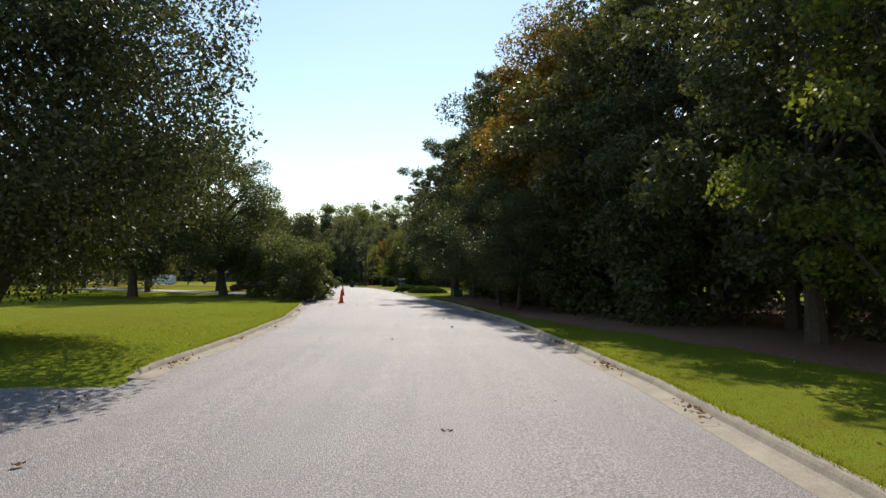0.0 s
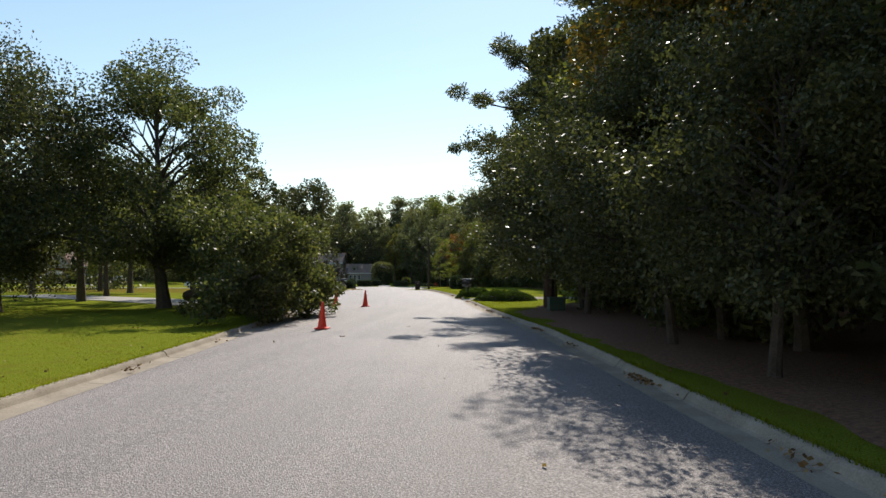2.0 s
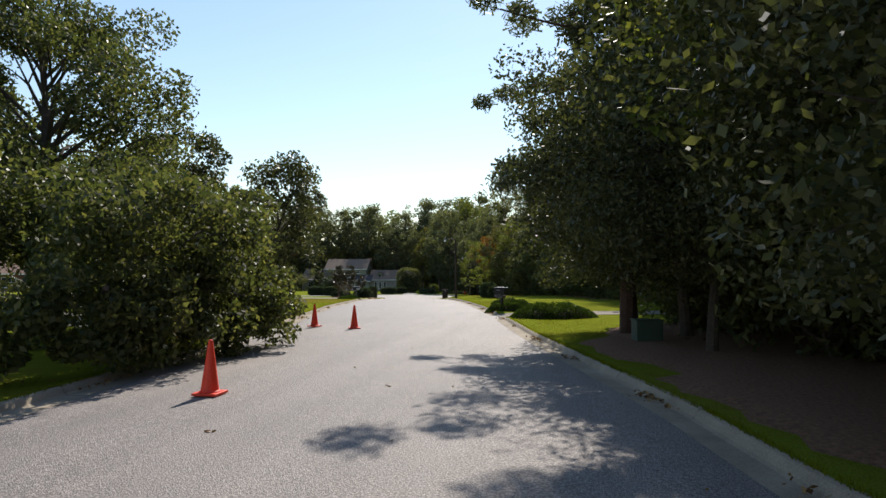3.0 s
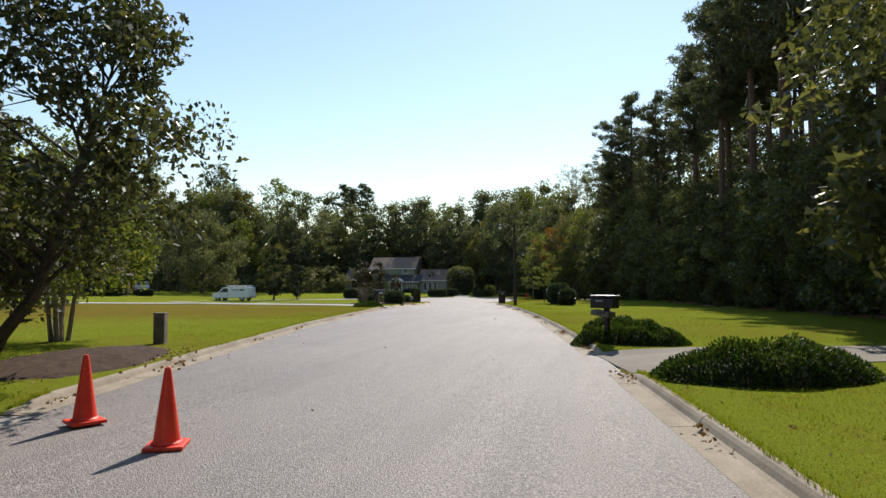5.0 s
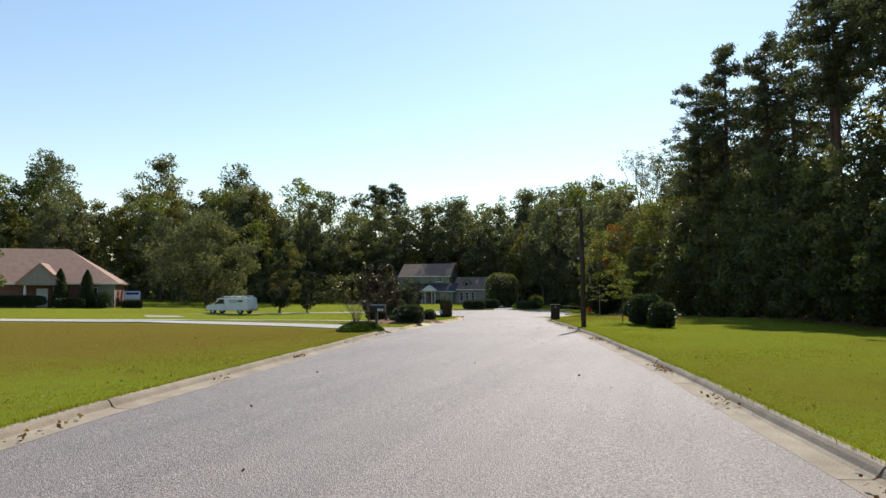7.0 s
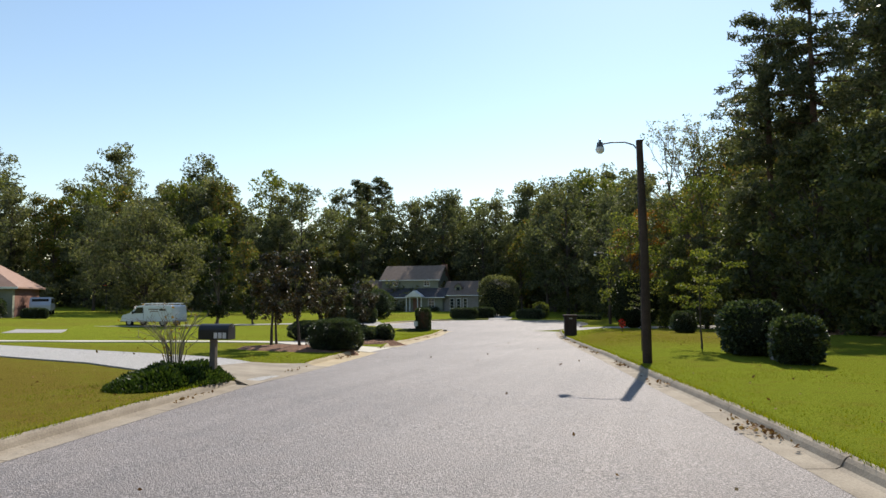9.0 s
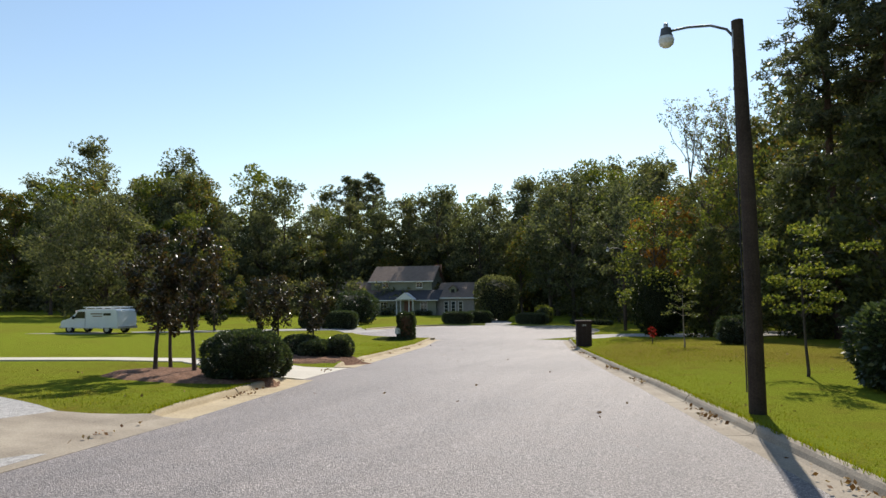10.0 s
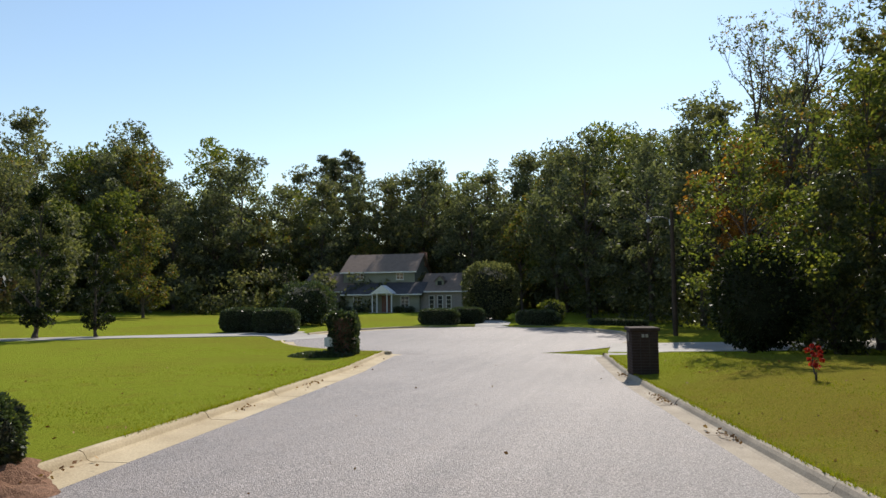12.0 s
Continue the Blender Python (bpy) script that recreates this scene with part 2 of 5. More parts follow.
SCARLET = leaf_material("scarlet_leaves", [(0.0, (0.18, 0.010, 0.012)), (1.0, (0.42, 0.035, 0.03))], 0.45)
# near-black body colour standing in for the shade inside shrubs and hedges
INNER_SHADE = grained("painted_inner_shade", (0.012, 0.015, 0.008), (0.03, 0.034, 0.016), 6, 30, 0.95, 0.5, 0.02)


def glass_material(name, tint):
    m, nt, b = material(name)
    n = tex(nt, 0.7)
    nt.links.new(ramp(nt, n.outputs[0], [(0.3, tint), (0.7, tuple(v * 1.8 for v in tint))]), b.inputs["Base Color"])
    b.inputs["Roughness"].default_value = 0.06
    return m


GLASS = glass_material("dark_window_glass", (0.015, 0.018, 0.02))
LAMP_GLASS = grained("frosted_lamp_glass", (0.72, 0.72, 0.70), (0.85, 0.85, 0.83), 5, 40, 0.25, 0.0)


# ---- mesh helpers ----
def array_mesh(name, verts, faces):
    """A mesh from arrays of points and of equal-sided faces."""
    verts, faces = np.asarray(verts, dtype=np.float32), np.asarray(faces, dtype=np.int32)
    me = bpy.data.meshes.new(name)
    me.vertices.add(len(verts))
    me.vertices.foreach_set("co", verts.ravel())
    n, k = faces.shape
    me.loops.add(n * k)
    me.loops.foreach_set("vertex_index", faces.ravel())
    me.polygons.add(n)
    me.polygons.foreach_set("loop_start", np.arange(0, n * k, k, dtype=np.int32))
    me.update(calc_edges=True)
    return me


def part(name, shape, mat, parent=None, label=""):
    """Link a bmesh or a mesh as one object under a thing or a part."""
    if isinstance(shape, bmesh.types.BMesh):
        bmesh.ops.recalc_face_normals(shape, faces=shape.faces)
        me = bpy.data.meshes.new(name)
        shape.to_mesh(me)
        shape.free()
    else:
        me = shape
    me.materials.clear()
    me.materials.append(mat)
    ob = new(name, me)
    if parent is not None:
        ob.parent = parent
    if label:
        ob["label"] = label
    return ob


def thing(name, m, label, category, group="", kind=""):
    ob = new(name)
    ob.matrix_basis = m
    return tagged(ob, label, category, group, kind)


def add_box(bm, c, size, bev=0.0, rz=0.0, taper=1.0):
    vs = bmesh.ops.create_cube(bm, size=1.0)["verts"]
    for v in vs:
        k = taper if v.co.z > 0 else 1.0
        v.co = Vector((v.co.x * size[0] * k, v.co.y * size[1] * k, v.co.z * size[2]))
    if bev:
        es = list({e for v in vs for e in v.link_edges})
        vs = list({v for f in bmesh.ops.bevel(bm, geom=es, offset=bev, segments=2, affect="EDGES", profile=0.6)["faces"] for v in f.verts} | {v for v in vs if v.is_valid})
    bmesh.ops.transform(bm, matrix=pose(*c, 0, 0, rz), verts=vs)
    return bm


def box(c, size, bev=0.0, rz=0.0, taper=1.0):
    return add_box(bmesh.new(), c, size, bev, rz, taper)


def add_tube(bm, path, radii, n=8):
    """A closed tube along a path of points, with a radius at each."""
    rings = []
    path = [Vector(p) for p in path]
    for i, p in enumerate(path):
        d = (path[min(i + 1, len(path) - 1)] - path[max(i - 1, 0)]).normalized()
        a = d.cross(Vector((0.31, 0.95, 0.07))).normalized()
        b = d.cross(a)
        rings.append([bm.verts.new(p + (a * math.cos(2 * math.pi * k / n) + b * math.sin(2 * math.pi * k / n)) * radii[i]) for k in range(n)])
    for r0, r1 in zip(rings, rings[1:]):
        for k in range(n):
            bm.faces.new((r0[k], r0[(k + 1) % n], r1[(k + 1) % n], r1[k]))
    bm.faces.new(rings[0][::-1])
    bm.faces.new(rings[-1])
    return bm


def tube(path, radii, n=8):
    return add_tube(bmesh.new(), path, radii, n)


def lathe(profile, n=20):
    """A turned body from (radius, height) pairs."""
    return tube([(0, 0, z) for _, z in profile], [max(r, 0.001) for r, _ in profile], n)


def extrude_outline(pts, depth, axis="y"):
    """A prism: an outline in x and z (or y and z), drawn out by depth about its middle."""
    bm = bmesh.new()
    put = (lambda a, z, d: (a, d, z)) if axis == "y" else (lambda a, z, d: (d, a, z))
    f = [bm.verts.new(put(a, z, -depth / 2)) for a, z in pts]
    g = [bm.verts.new(put(a, z, depth / 2)) for a, z in pts]
    bm.faces.new(f)
    bm.faces.new(g[::-1])
    for i in range(len(pts)):
        j = (i + 1) % len(pts)
        bm.faces.new((f[j], f[i], g[i], g[j]))
    return bm


def leaf_cloud(points, size, rng, aspect=0.55, up=0.25, directions=None, simple=False):
    """One small folded diamond for each point; all turned their own way."""
    n = len(points)
    d = rng.normal(size=(n, 3)) if directions is None else directions + rng.normal(size=(n, 3)) * 0.35
    d /= np.linalg.norm(d, axis=1)[:, None] + 1e-9
    w = rng.normal(size=(n, 3))
    w[:, 2] *= 1 - up
    w = np.cross(d, w)
    w /= np.linalg.norm(w, axis=1)[:, None] + 1e-9
    s = size * rng.uniform(0.6, 1.35, size=(n, 1))
    if simple:
        s *= 1.15
        v = np.stack([points - d * s / 2 - w * s * aspect / 2, points - d * s / 2 + w * s * aspect / 2, points + d * s / 2], axis=1).reshape(-1, 3)
        return array_mesh("leaves", v, np.arange(3 * n).reshape(n, 3))
    v = np.stack([points - d * s / 2, points + w * s * aspect / 2, points + d * s / 2, points - w * s * aspect / 2], axis=1).reshape(-1, 3)
    return array_mesh("leaves", v, np.arange(4 * n).reshape(n, 4))


def in_balls(centres, radii, counts, rng, shell=0.45):
    """Points scattered in flattened balls, thicker towards the skin."""
    out = []
    for c, r, k in zip(centres, radii, counts):
        p = rng.normal(size=(k, 3))
        p /= np.linalg.norm(p, axis=1)[:, None]
        out.append(np.asarray(c) + p * np.asarray(r) * (shell + (1 - shell) * rng.random((k, 1)) ** 0.6))
    return np.concatenate(out)


# ---- the lie of the land ----
ROAD_Y = [-80, -10, 9, 15, 21, 29, 42, 53, 63, 77, 91, 102, 114.5, 120, 123]
ROAD_XR = [2.0, 2.1, 2.2, 2.3, 2.0, 1.5, -0.4, -2.7, -4.5, -7.4, -10.8, -13.3, -15.9, -16.95, -17.5]
KERB_Y = [-80, 10, 16, 21.5, 29, 38, 46, 53, 59, 70, 88, 96.5, 106, 118, 123]
KERB_XL = [-6.2, -6.2, -6.5, -6.6, -7.0, -8.3, -9.6, -10.9, -12.4, -15.0, -18.5, -20.1, -22.1, -24.7, -25.7]
BULB = (-25.3, 131.3, 9.0)


def half_bulb(y):
    return math.sqrt(max(BULB[2] ** 2 - (y - BULB[1]) ** 2, 0.0))


def edge_right(y):
    line = float(np.interp(y, ROAD_Y, ROAD_XR)) + 0.25
    if y > 122:
        return BULB[0] + half_bulb(y) if y > 127 else max(line if y < 124 else -99, BULB[0] + half_bulb(y))
    return line


def edge_left(y):
    line = float(np.interp(y, KERB_Y, KERB_XL)) - 0.02
    if y > 122:
        return BULB[0] - half_bulb(y)
    return line


def fall(y):
    return float(np.interp(y, [-40, 70, 88, 99, 108, 117, 125, 140, 400], [0, 0, -0.15, -0.42, -0.75, -1.08, -1.1, -1.0, -1.0]))


def base(x, y):
    """The height of the road's plane and of the land that carries it on."""
    c = (edge_left(min(y, 118)) + edge_right(min(y, 118))) / 2 - 0.23 * max(0, y - 118)
    w = min(1, max(0, (58 - abs(x - c)) / 30))
    return fall(y) * w * w * (3 - 2 * w)


DRIVES = {"left": [(-80, 15.2), (50.0, 55.6), (88.9, 92.2), (98.0, 101.7), (127.0, 131.5)], "right": [(61.0, 63.9), (123.0, 129.0)]}


def rise(side, y, d):
    """How high the lawn stands over the road, d metres outside the edge."""
    k = 1.0
    for a, b in DRIVES[side]:
        if a - 0.5 < y < b + 0.5:
            k = min(k, max(0.0, abs(y - (a + b) / 2) - (b - a) / 2) / 0.5)
    t = min(1.0, max(0.0, d - 0.2) / 2.6)
    bank = 0.36 * t * t * (3 - 2 * t) * min(1.0, max(0.0, y - 96) / 10, max(0.0, 124 - y) / 4) if side == "right" and 96 < y < 124 else 0.0
    return bank + 0.13 * (k + (1 - k) * min(1.0, max(0.0, d - 0.1) / 2.2)) - 0.02 * (1 - k)


def land(x, y):
    """The height of the ground at a place."""
    z = base(x, y)
    l, r = edge_left(y), edge_right(y)
    if y > 140.3:
        return z + 0.13
    if x < l:
        return z + rise("left", y, l - x)
    if x > r:
        return z + rise("right", y, x - r)
    return z


rows_y = sorted(set([-150.0, -100.0, -60.0] + [float(v) for v in np.arange(-30, 120, 0.5)] + [float(v) for v in np.arange(120, 141, 0.25)] + [float(v) for v in np.arange(141, 200, 3)] + [220.0, 260.0, 330.0, 450.0, 700.0, 1200.0]))
OUT = [0.13, 0.5, 0.9, 1.5, 2.3, 3.5, 5.5, 8, 12, 18, 26, 40, 60, 90, 150, 300, 1200]


def build_ground():
    verts, faces = [], []
    for y in rows_y:
        l, r = edge_left(y), edge_right(y)
        if y > 140.3:
            l = r = BULB[0] - 0.23 * min(y - 140.3, 100)
        row = []
        for d in reversed(OUT):
            x = l - d
            row.append((x, y, base(x, y) + rise("left", y, d) + (0.05 * noise.noise(Vector((x, y, 0)) * 0.25) if d > 1 else 0)))
        if y > 140.3:
            row += [(l - 0.1, y, base(l, y) + 0.13), (r + 0.1, y, base(r, y) + 0.13)]
        else:
            row += [(l + 0.15, y, base(l, y) - 0.2), (r - 0.15, y, base(r, y) - 0.2)]
        for d in OUT:
            x = r + d
            row.append((x, y, base(x, y) + rise("right", y, d) + (0.05 * noise.noise(Vector((x, y, 0)) * 0.25) if d > 1 else 0)))
        verts += row
    w = len(OUT) * 2 + 2
    for i in range(len(rows_y) - 1):
        for k in range(w - 1):
            a = i * w + k
            faces.append((a, a + 1, a + 1 + w, a + w))
    me = array_mesh("ground", verts, faces)
    me.polygons.foreach_set("use_smooth", [True] * len(me.polygons))
    ob = part("ground", me, LAWN)
    tagged(ob, "mown green lawns with dry brown patches beside the road", "lawn", kind="structure")


build_ground()


def build_road():
    verts, faces = [], []
    ys = [float(v) for v in np.arange(-80, 120, 1.0)] + [float(v) for v in np.arange(120, 140.3, 0.2)]
    n = 8
    for y in ys:
        l, r = edge_left(y), edge_right(y)
        for k in range(n + 1):
            x = l + (r - l) * k / n
            crown = 0.06 * (1 - (2 * k / n - 1) ** 2)
            verts.append((x, y, base(x, y) + crown - 0.01))
    for i in range(len(ys) - 1):
        for k in range(n):
            a = i * (n + 1) + k
            faces.append((a, a + 1, a + n + 2, a + n + 1))
    me = array_mesh("road", verts, faces)
    me.polygons.foreach_set("use_smooth", [True] * len(me.polygons))
    ob = part("road", me, ASPHALT)
    tagged(ob, "worn pale grey asphalt road ending in a turning circle", "road", kind="structure")


build_road()

PROFILE = [(-0.36, 0.001), (-0.04, 0.007), (0.01, 0.03), (0.04, 0.085), (0.07, 0.120), (0.11, 0.135), (0.155, 0.132), (0.18, 0.11), (0.18, -0.15)]


def kerb_line(side, y0, y1, root):
    """Kerb and gutter castings, one after another, between two stations."""
    edge, sign = (edge_left, -1) if side == "left" else (edge_right, 1)
    pts, y = [], y0
    while y < y1:
        pts.append(Vector((edge(y), y)))
        y += 0.08 if y > 121 else 0.5
    pts.append(Vector((edge(y1), y1)))
    run, piece, pieces = 0.0, [pts[0]], []
    for a, b in zip(pts, pts[1:]):
        piece.append(b)
        run += (b - a).length
        if run > 3.0:
            pieces.append(piece)
            run, piece = 0.0, [b]
    if len(piece) > 1:
        pieces.append(piece)
    for p in pieces:
        bm, rings = bmesh.new(), []
        newer = side == "left" and p[0].y > 92
        gutter = -0.33 if side == "right" else -0.5 if newer else -0.3
        drop, low = random.uniform(-0.006, 0.006), random.uniform(-0.008, 0.008)
        for i, q in enumerate(p):
            d = (p[min(i + 1, len(p) - 1)] - p[max(i - 1, 0)]).normalized()
            nrm = Vector((d.y, -d.x)) * sign
            low_end = min(1.0, 0.12 + min(q.y - y0, y1 - q.y) / 0.8) if q.y < 120 else 1.0
            gap = d * (0.008 if i == 0 else -0.008 if i == len(p) - 1 else 0)
            rings.append([bm.verts.new((q.x + gap.x + nrm.x * (o + low), q.y + gap.y + nrm.y * (o + low), base(q.x, q.y) + (max(0.012, z * low_end) + drop if z > 0.02 else z))) for o, z in [(gutter, 0.001)] + PROFILE[1:]])
        for r0, r1 in zip(rings, rings[1:]):
            for k in range(len(PROFILE) - 1):
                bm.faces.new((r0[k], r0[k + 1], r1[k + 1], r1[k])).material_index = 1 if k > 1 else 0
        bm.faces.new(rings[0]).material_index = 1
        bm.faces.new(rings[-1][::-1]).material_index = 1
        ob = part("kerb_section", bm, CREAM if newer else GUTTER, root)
        # on the right the kerb is darker than its gutter
        ob.data.materials.append(CREAM if newer else DARK_KERB if side == "right" else CONCRETE)


for side, runs in (("left", [(15.2, 50.0), (55.6, 88.9), (92.2, 98.0), (101.7, 127.0), (131.5, 140.2)]), ("right", [(-30.0, 61.0), (63.9, 123.0), (129.0, 140.2)])):
    root = thing("kerb_" + side, pose(0, 0, 0), "tan weathered concrete kerb with gutter and open joints", "kerb", kind="structure")
    for a, b in runs:
        kerb_line(side, a, b, root)


def drive(name, path, widths, mat, label, lift=0.035):
    """A slab laid along a line of points on the ground, with a thickness."""
    bm, rings = bmesh.new(), []
    path = [Vector(p) for p in path]
    fine = []
    for i in range(len(path) - 1):
        k = max(2, int((path[i + 1] - path[i]).length / 0.5))
        fine += [(path[i].lerp(path[i + 1], t / k), widths[i] + (widths[i + 1] - widths[i]) * t / k) for t in range(k)]
    fine.append((path[-1], widths[-1]))
    run = 0.0
    for i, (p, w) in enumerate(fine):
        run += (p - fine[max(i - 1, 0)][0]).length
        up = 0.004 + (lift - 0.004) * min(1.0, run / 1.2)
        d = (fine[min(i + 1, len(fine) - 1)][0] - fine[max(i - 1, 0)][0]).normalized()
        nrm = Vector((-d.y, d.x))
        row = []
        for k in range(7):
            q = p + nrm * w * (k / 6 - 0.5)
            row.append(bm.verts.new((q.x, q.y, land(q.x, q.y) + up)))
        row += [bm.verts.new((row[6].co.x, row[6].co.y, row[6].co.z - 0.2)), bm.verts.new((row[0].co.x, row[0].co.y, row[0].co.z - 0.2))]
        rings.append(row)
    for r0, r1 in zip(rings, rings[1:]):
        for k in range(9):
            j = (k + 1) % 9
            bm.faces.new((r0[k], r0[j], r1[j], r1[k]))
    bm.faces.new(rings[0])
    bm.faces.new(rings[-1][::-1])
    return tagged(part(name, bm, mat), label, "driveway", kind="structure")


drive("driveway_1", [(-4.1, 62.45), (-2.5, 62.9), (1.0, 64.2), (9.0, 66.0), (22.0, 68.0)], [3.4, 2.9, 2.4, 2.2, 2.2], TAN_SLAB, "stained tan concrete driveway running into the woods")
drive("driveway_2", [(-10.75, 52.9), (-12.5, 52.6), (-22.0, 57.6), (-34.0, 63.0)], [5.6, 4.8, 3.4, 3.4], PALE, "pale concrete driveway apron beside the fallen tree")
drive("driveway_3", [(-18.85, 90.6), (-20.4, 90.35), (-24.0, 91.6), (-36.0, 94.0), (-56.0, 90.0)], [4.2, 3.2, 2.8, 2.6, 2.6], GRAVEL, "pale grey gravel driveway off the road")
drive("driveway_apron", [(-18.6, 90.6), (-19.4, 90.5), (-20.9, 90.6)], [4.3, 3.9, 3.0], GUTTER, "sandy concrete apron at the mouth of the gravel driveway", 0.05)
drive("driveway_4", [(-20.55, 99.9), (-22.0, 99.65), (-25.6, 101.2), (-28.6, 100.8), (-33.0, 98.8), (-50.0, 92.0)], [3.5, 2.6, 1.5, 1.3, 1.2, 1.2], CREAM_SLAB, "narrow sunlit cream concrete driveway crossing the lawn")
drive("driveway_5", [(-36.0, 127.6), (-33.0, 129.3), (-35.5, 131.0), (-42.5, 127.5), (-50.0, 123.0), (-58.0, 117.5), (-46.0, 106.0)][1:], [4.0, 3.0, 2.2, 2.2, 3.0, 3.0], PALE, "pale concrete driveway leading to the brown-roofed house")
drive("driveway_6", [(-17.2, 126.2), (-14.5, 126.3), (-9.0, 128.0), (0.0, 134.0)], [6.0, 4.0, 3.2, 3.2], PALE, "pale concrete driveway running under the trees")
drive("side_street", [(-6.3, 3.0), (-9.0, 3.0), (-40.0, 5.0)], [23.0, 19.0, 16.0], ASPHALT, "grey asphalt side street joining the road", 0.09)


# ---- trees ----
def tree_meshes(h, r, crown_from, clumps, per, leaf, seed, trunk=0.22, lean=0.0, squash=0.75, forks=4, taper=0.35, simple=False):
    """A trunk with limbs, and a crown of leaf clumps that sit at the limbs' ends."""
    rng = np.random.default_rng(seed)
    bm = bmesh.new()
    fork = Vector((lean * 0.4, 0.1, h * crown_from * 1.05))
    top = Vector((lean, 0.2, h * 0.8))
    add_tube(bm, [(0, 0, -0.3), (0.02, 0, 0.15), (lean * 0.15, 0.03, fork.z * 0.5), fork, fork.lerp(top, 0.55), top], [trunk * 1.5, trunk * 1.1, trunk * 0.9, trunk * 0.8, trunk * 0.45, trunk * 0.12], 8)
    centres, radii, boughs = [], [], []
    mid, half = h * (crown_from + 1) / 2, h * (1 - crown_from) / 2
    count = max(12, clumps * 2 // 5)
    for i in range(count):
        u = 2 * (i + 0.5) / count - 1
        a = i * 2.39996 + rng.uniform(-0.5, 0.5)
        wide = math.sqrt(max(0.05, 1 - abs(u) ** 2.4)) * (1 - taper * max(0, u))
        k = rng.uniform(0.15, 1.0) ** 0.5 * rng.uniform(0.76, 1.04)
        boughs.append(Vector((math.cos(a) * r * wide * k + lean * (u + 1) / 2, math.sin(a) * r * wide * k, mid + half * u * rng.uniform(0.84, 0.97))))
    # each bough carries clumps of its own, with gaps between the boughs
    for i in range(clumps):
        c = boughs[i % count]
        o = Vector(rng.normal(size=3))
        o = o.normalized() * r * rng.uniform(0.05, 0.36)
        s = r * rng.uniform(0.15, 0.3)
        centres.append(c + Vector((o.x, o.y, o.z * squash)))
        radii.append((s, s, s * squash))
    for i, c in enumerate(boughs):
        t = min(0.95, max(0.0, (c.z - fork.z) / (top.z - fork.z) - 0.25))
        start = fork.lerp(top, t)
        bend = start.lerp(c, 0.5) + Vector((0, 0, 0.12 * (c - start).length))
        rr = trunk * 0.42 * (1 - 0.6 * t)
        add_tube(bm, [start, bend, c], [rr, rr * 0.6, rr * 0.15], 5)
        for j in range(0 if simple else 2):
            if i + j * count < clumps:
                add_tube(bm, [bend, bend.lerp(centres[i + j * count], 0.6) + Vector((0, 0, 0.1)), centres[i + j * count]], [rr * 0.45, rr * 0.3, rr * 0.1], 4)
    pts = in_balls(centres, radii, [int(per * rng.uniform(0.6, 1.3)) for _ in centres], rng, 0.3)
    return bm, leaf_cloud(pts, leaf, rng, simple=simple)


def pine_meshes(h, seed, bare=0.5, reach=2.8, tufts=2, per=34, needle=0.42, trunk=0.2):
    rng = np.random.default_rng(seed)
    bm = bmesh.new()
    add_tube(bm, [(0, 0, -0.3), (0.05, 0, h * 0.3), (-0.05, 0.08, h * 0.65), (0.05, 0.02, h)], [trunk * 1.25, trunk, trunk * 0.75, 0.03], 8)
    centres, radii, z = [], [], h * bare
    while z < h * 0.985:
        u = (z - h * bare) / (h * (1 - bare))
        out = reach * (0.55 + 0.9 * u if u < 0.4 else 0.95 * (1.12 - u) / 0.72 + 0.12)
        for _ in range(rng.integers(2, 5)):
            a, o = rng.uniform(0, 6.283), out * rng.uniform(0.6, 1.15)
            end = Vector((math.cos(a) * o, math.sin(a) * o, z + rng.uniform(-0.35, 0.5)))
            add_tube(bm, [(0, 0, z), Vector((0, 0, z)).lerp(end, 0.5) + Vector((0, 0, -0.12)), end], [0.05, 0.035, 0.012], 4)
            for k in range(tufts):
                c = Vector((0, 0, z)).lerp(end, 1.0 - 0.34 * k) + Vector(rng.normal(size=3) * 0.12)
                centres.append(c)
                s = rng.uniform(0.38, 0.62)
                radii.append((s, s, s * 0.6))
        z += rng.uniform(0.35, 0.7)
    pts = in_balls(centres, radii, [per] * len(centres), rng, 0.2)
    return bm, leaf_cloud(pts, needle, rng, 0.2, simple=True)


def bare_tree_meshes(h, seed, per, leaf, trunk=0.2, spread=0.5):
    """A high trunk that forks again and again into fine limbs, with thin leaf sprays at the ends."""
    rng = np.random.default_rng(seed)
    bm = bmesh.new()
    fork = Vector((0.1, 0.0, h * 0.45))
    add_tube(bm, [(0, 0, -0.3), (0.05, 0, h * 0.2), fork], [trunk * 1.3, trunk, trunk * 0.8], 8)
    centres = []

    def limb(start, way, length, rad, level):
        bend = start + way * length * 0.5 + Vector(rng.normal(size=3)) * length * 0.04
        end = start + way * length + Vector((0, 0, length * 0.06))
        add_tube(bm, [start, bend, end], [rad, rad * 0.75, rad * 0.5], 5 if level < 3 else 4)
        if level >= 2:
            centres.append(end)
        if level == 5:
            return
        for at in (end, end, bend) if level < 4 else (end, bend):
            side = Vector(rng.normal(size=3))
            side = (side - way * side.dot(way)).normalized()
            nxt = (way + side * spread * rng.uniform(0.6, 1.3) + Vector((0, 0, 0.12))).normalized()
            limb(at, nxt, length * rng.uniform(0.6, 0.82), rad * 0.52, level + 1)

    for i in range(4):
        a = i * 1.57 + rng.uniform(-0.4, 0.4)
        limb(fork, Vector((math.cos(a) * 0.42, math.sin(a) * 0.42, 0.9)).normalized(), h * 0.19, trunk * 0.6, 1)
    pts = in_balls(centres, [(0.4, 0.4, 0.3)] * len(centres), [per] * len(centres), rng, 0.2)
    return bm, leaf_cloud(pts, leaf, rng, simple=True)


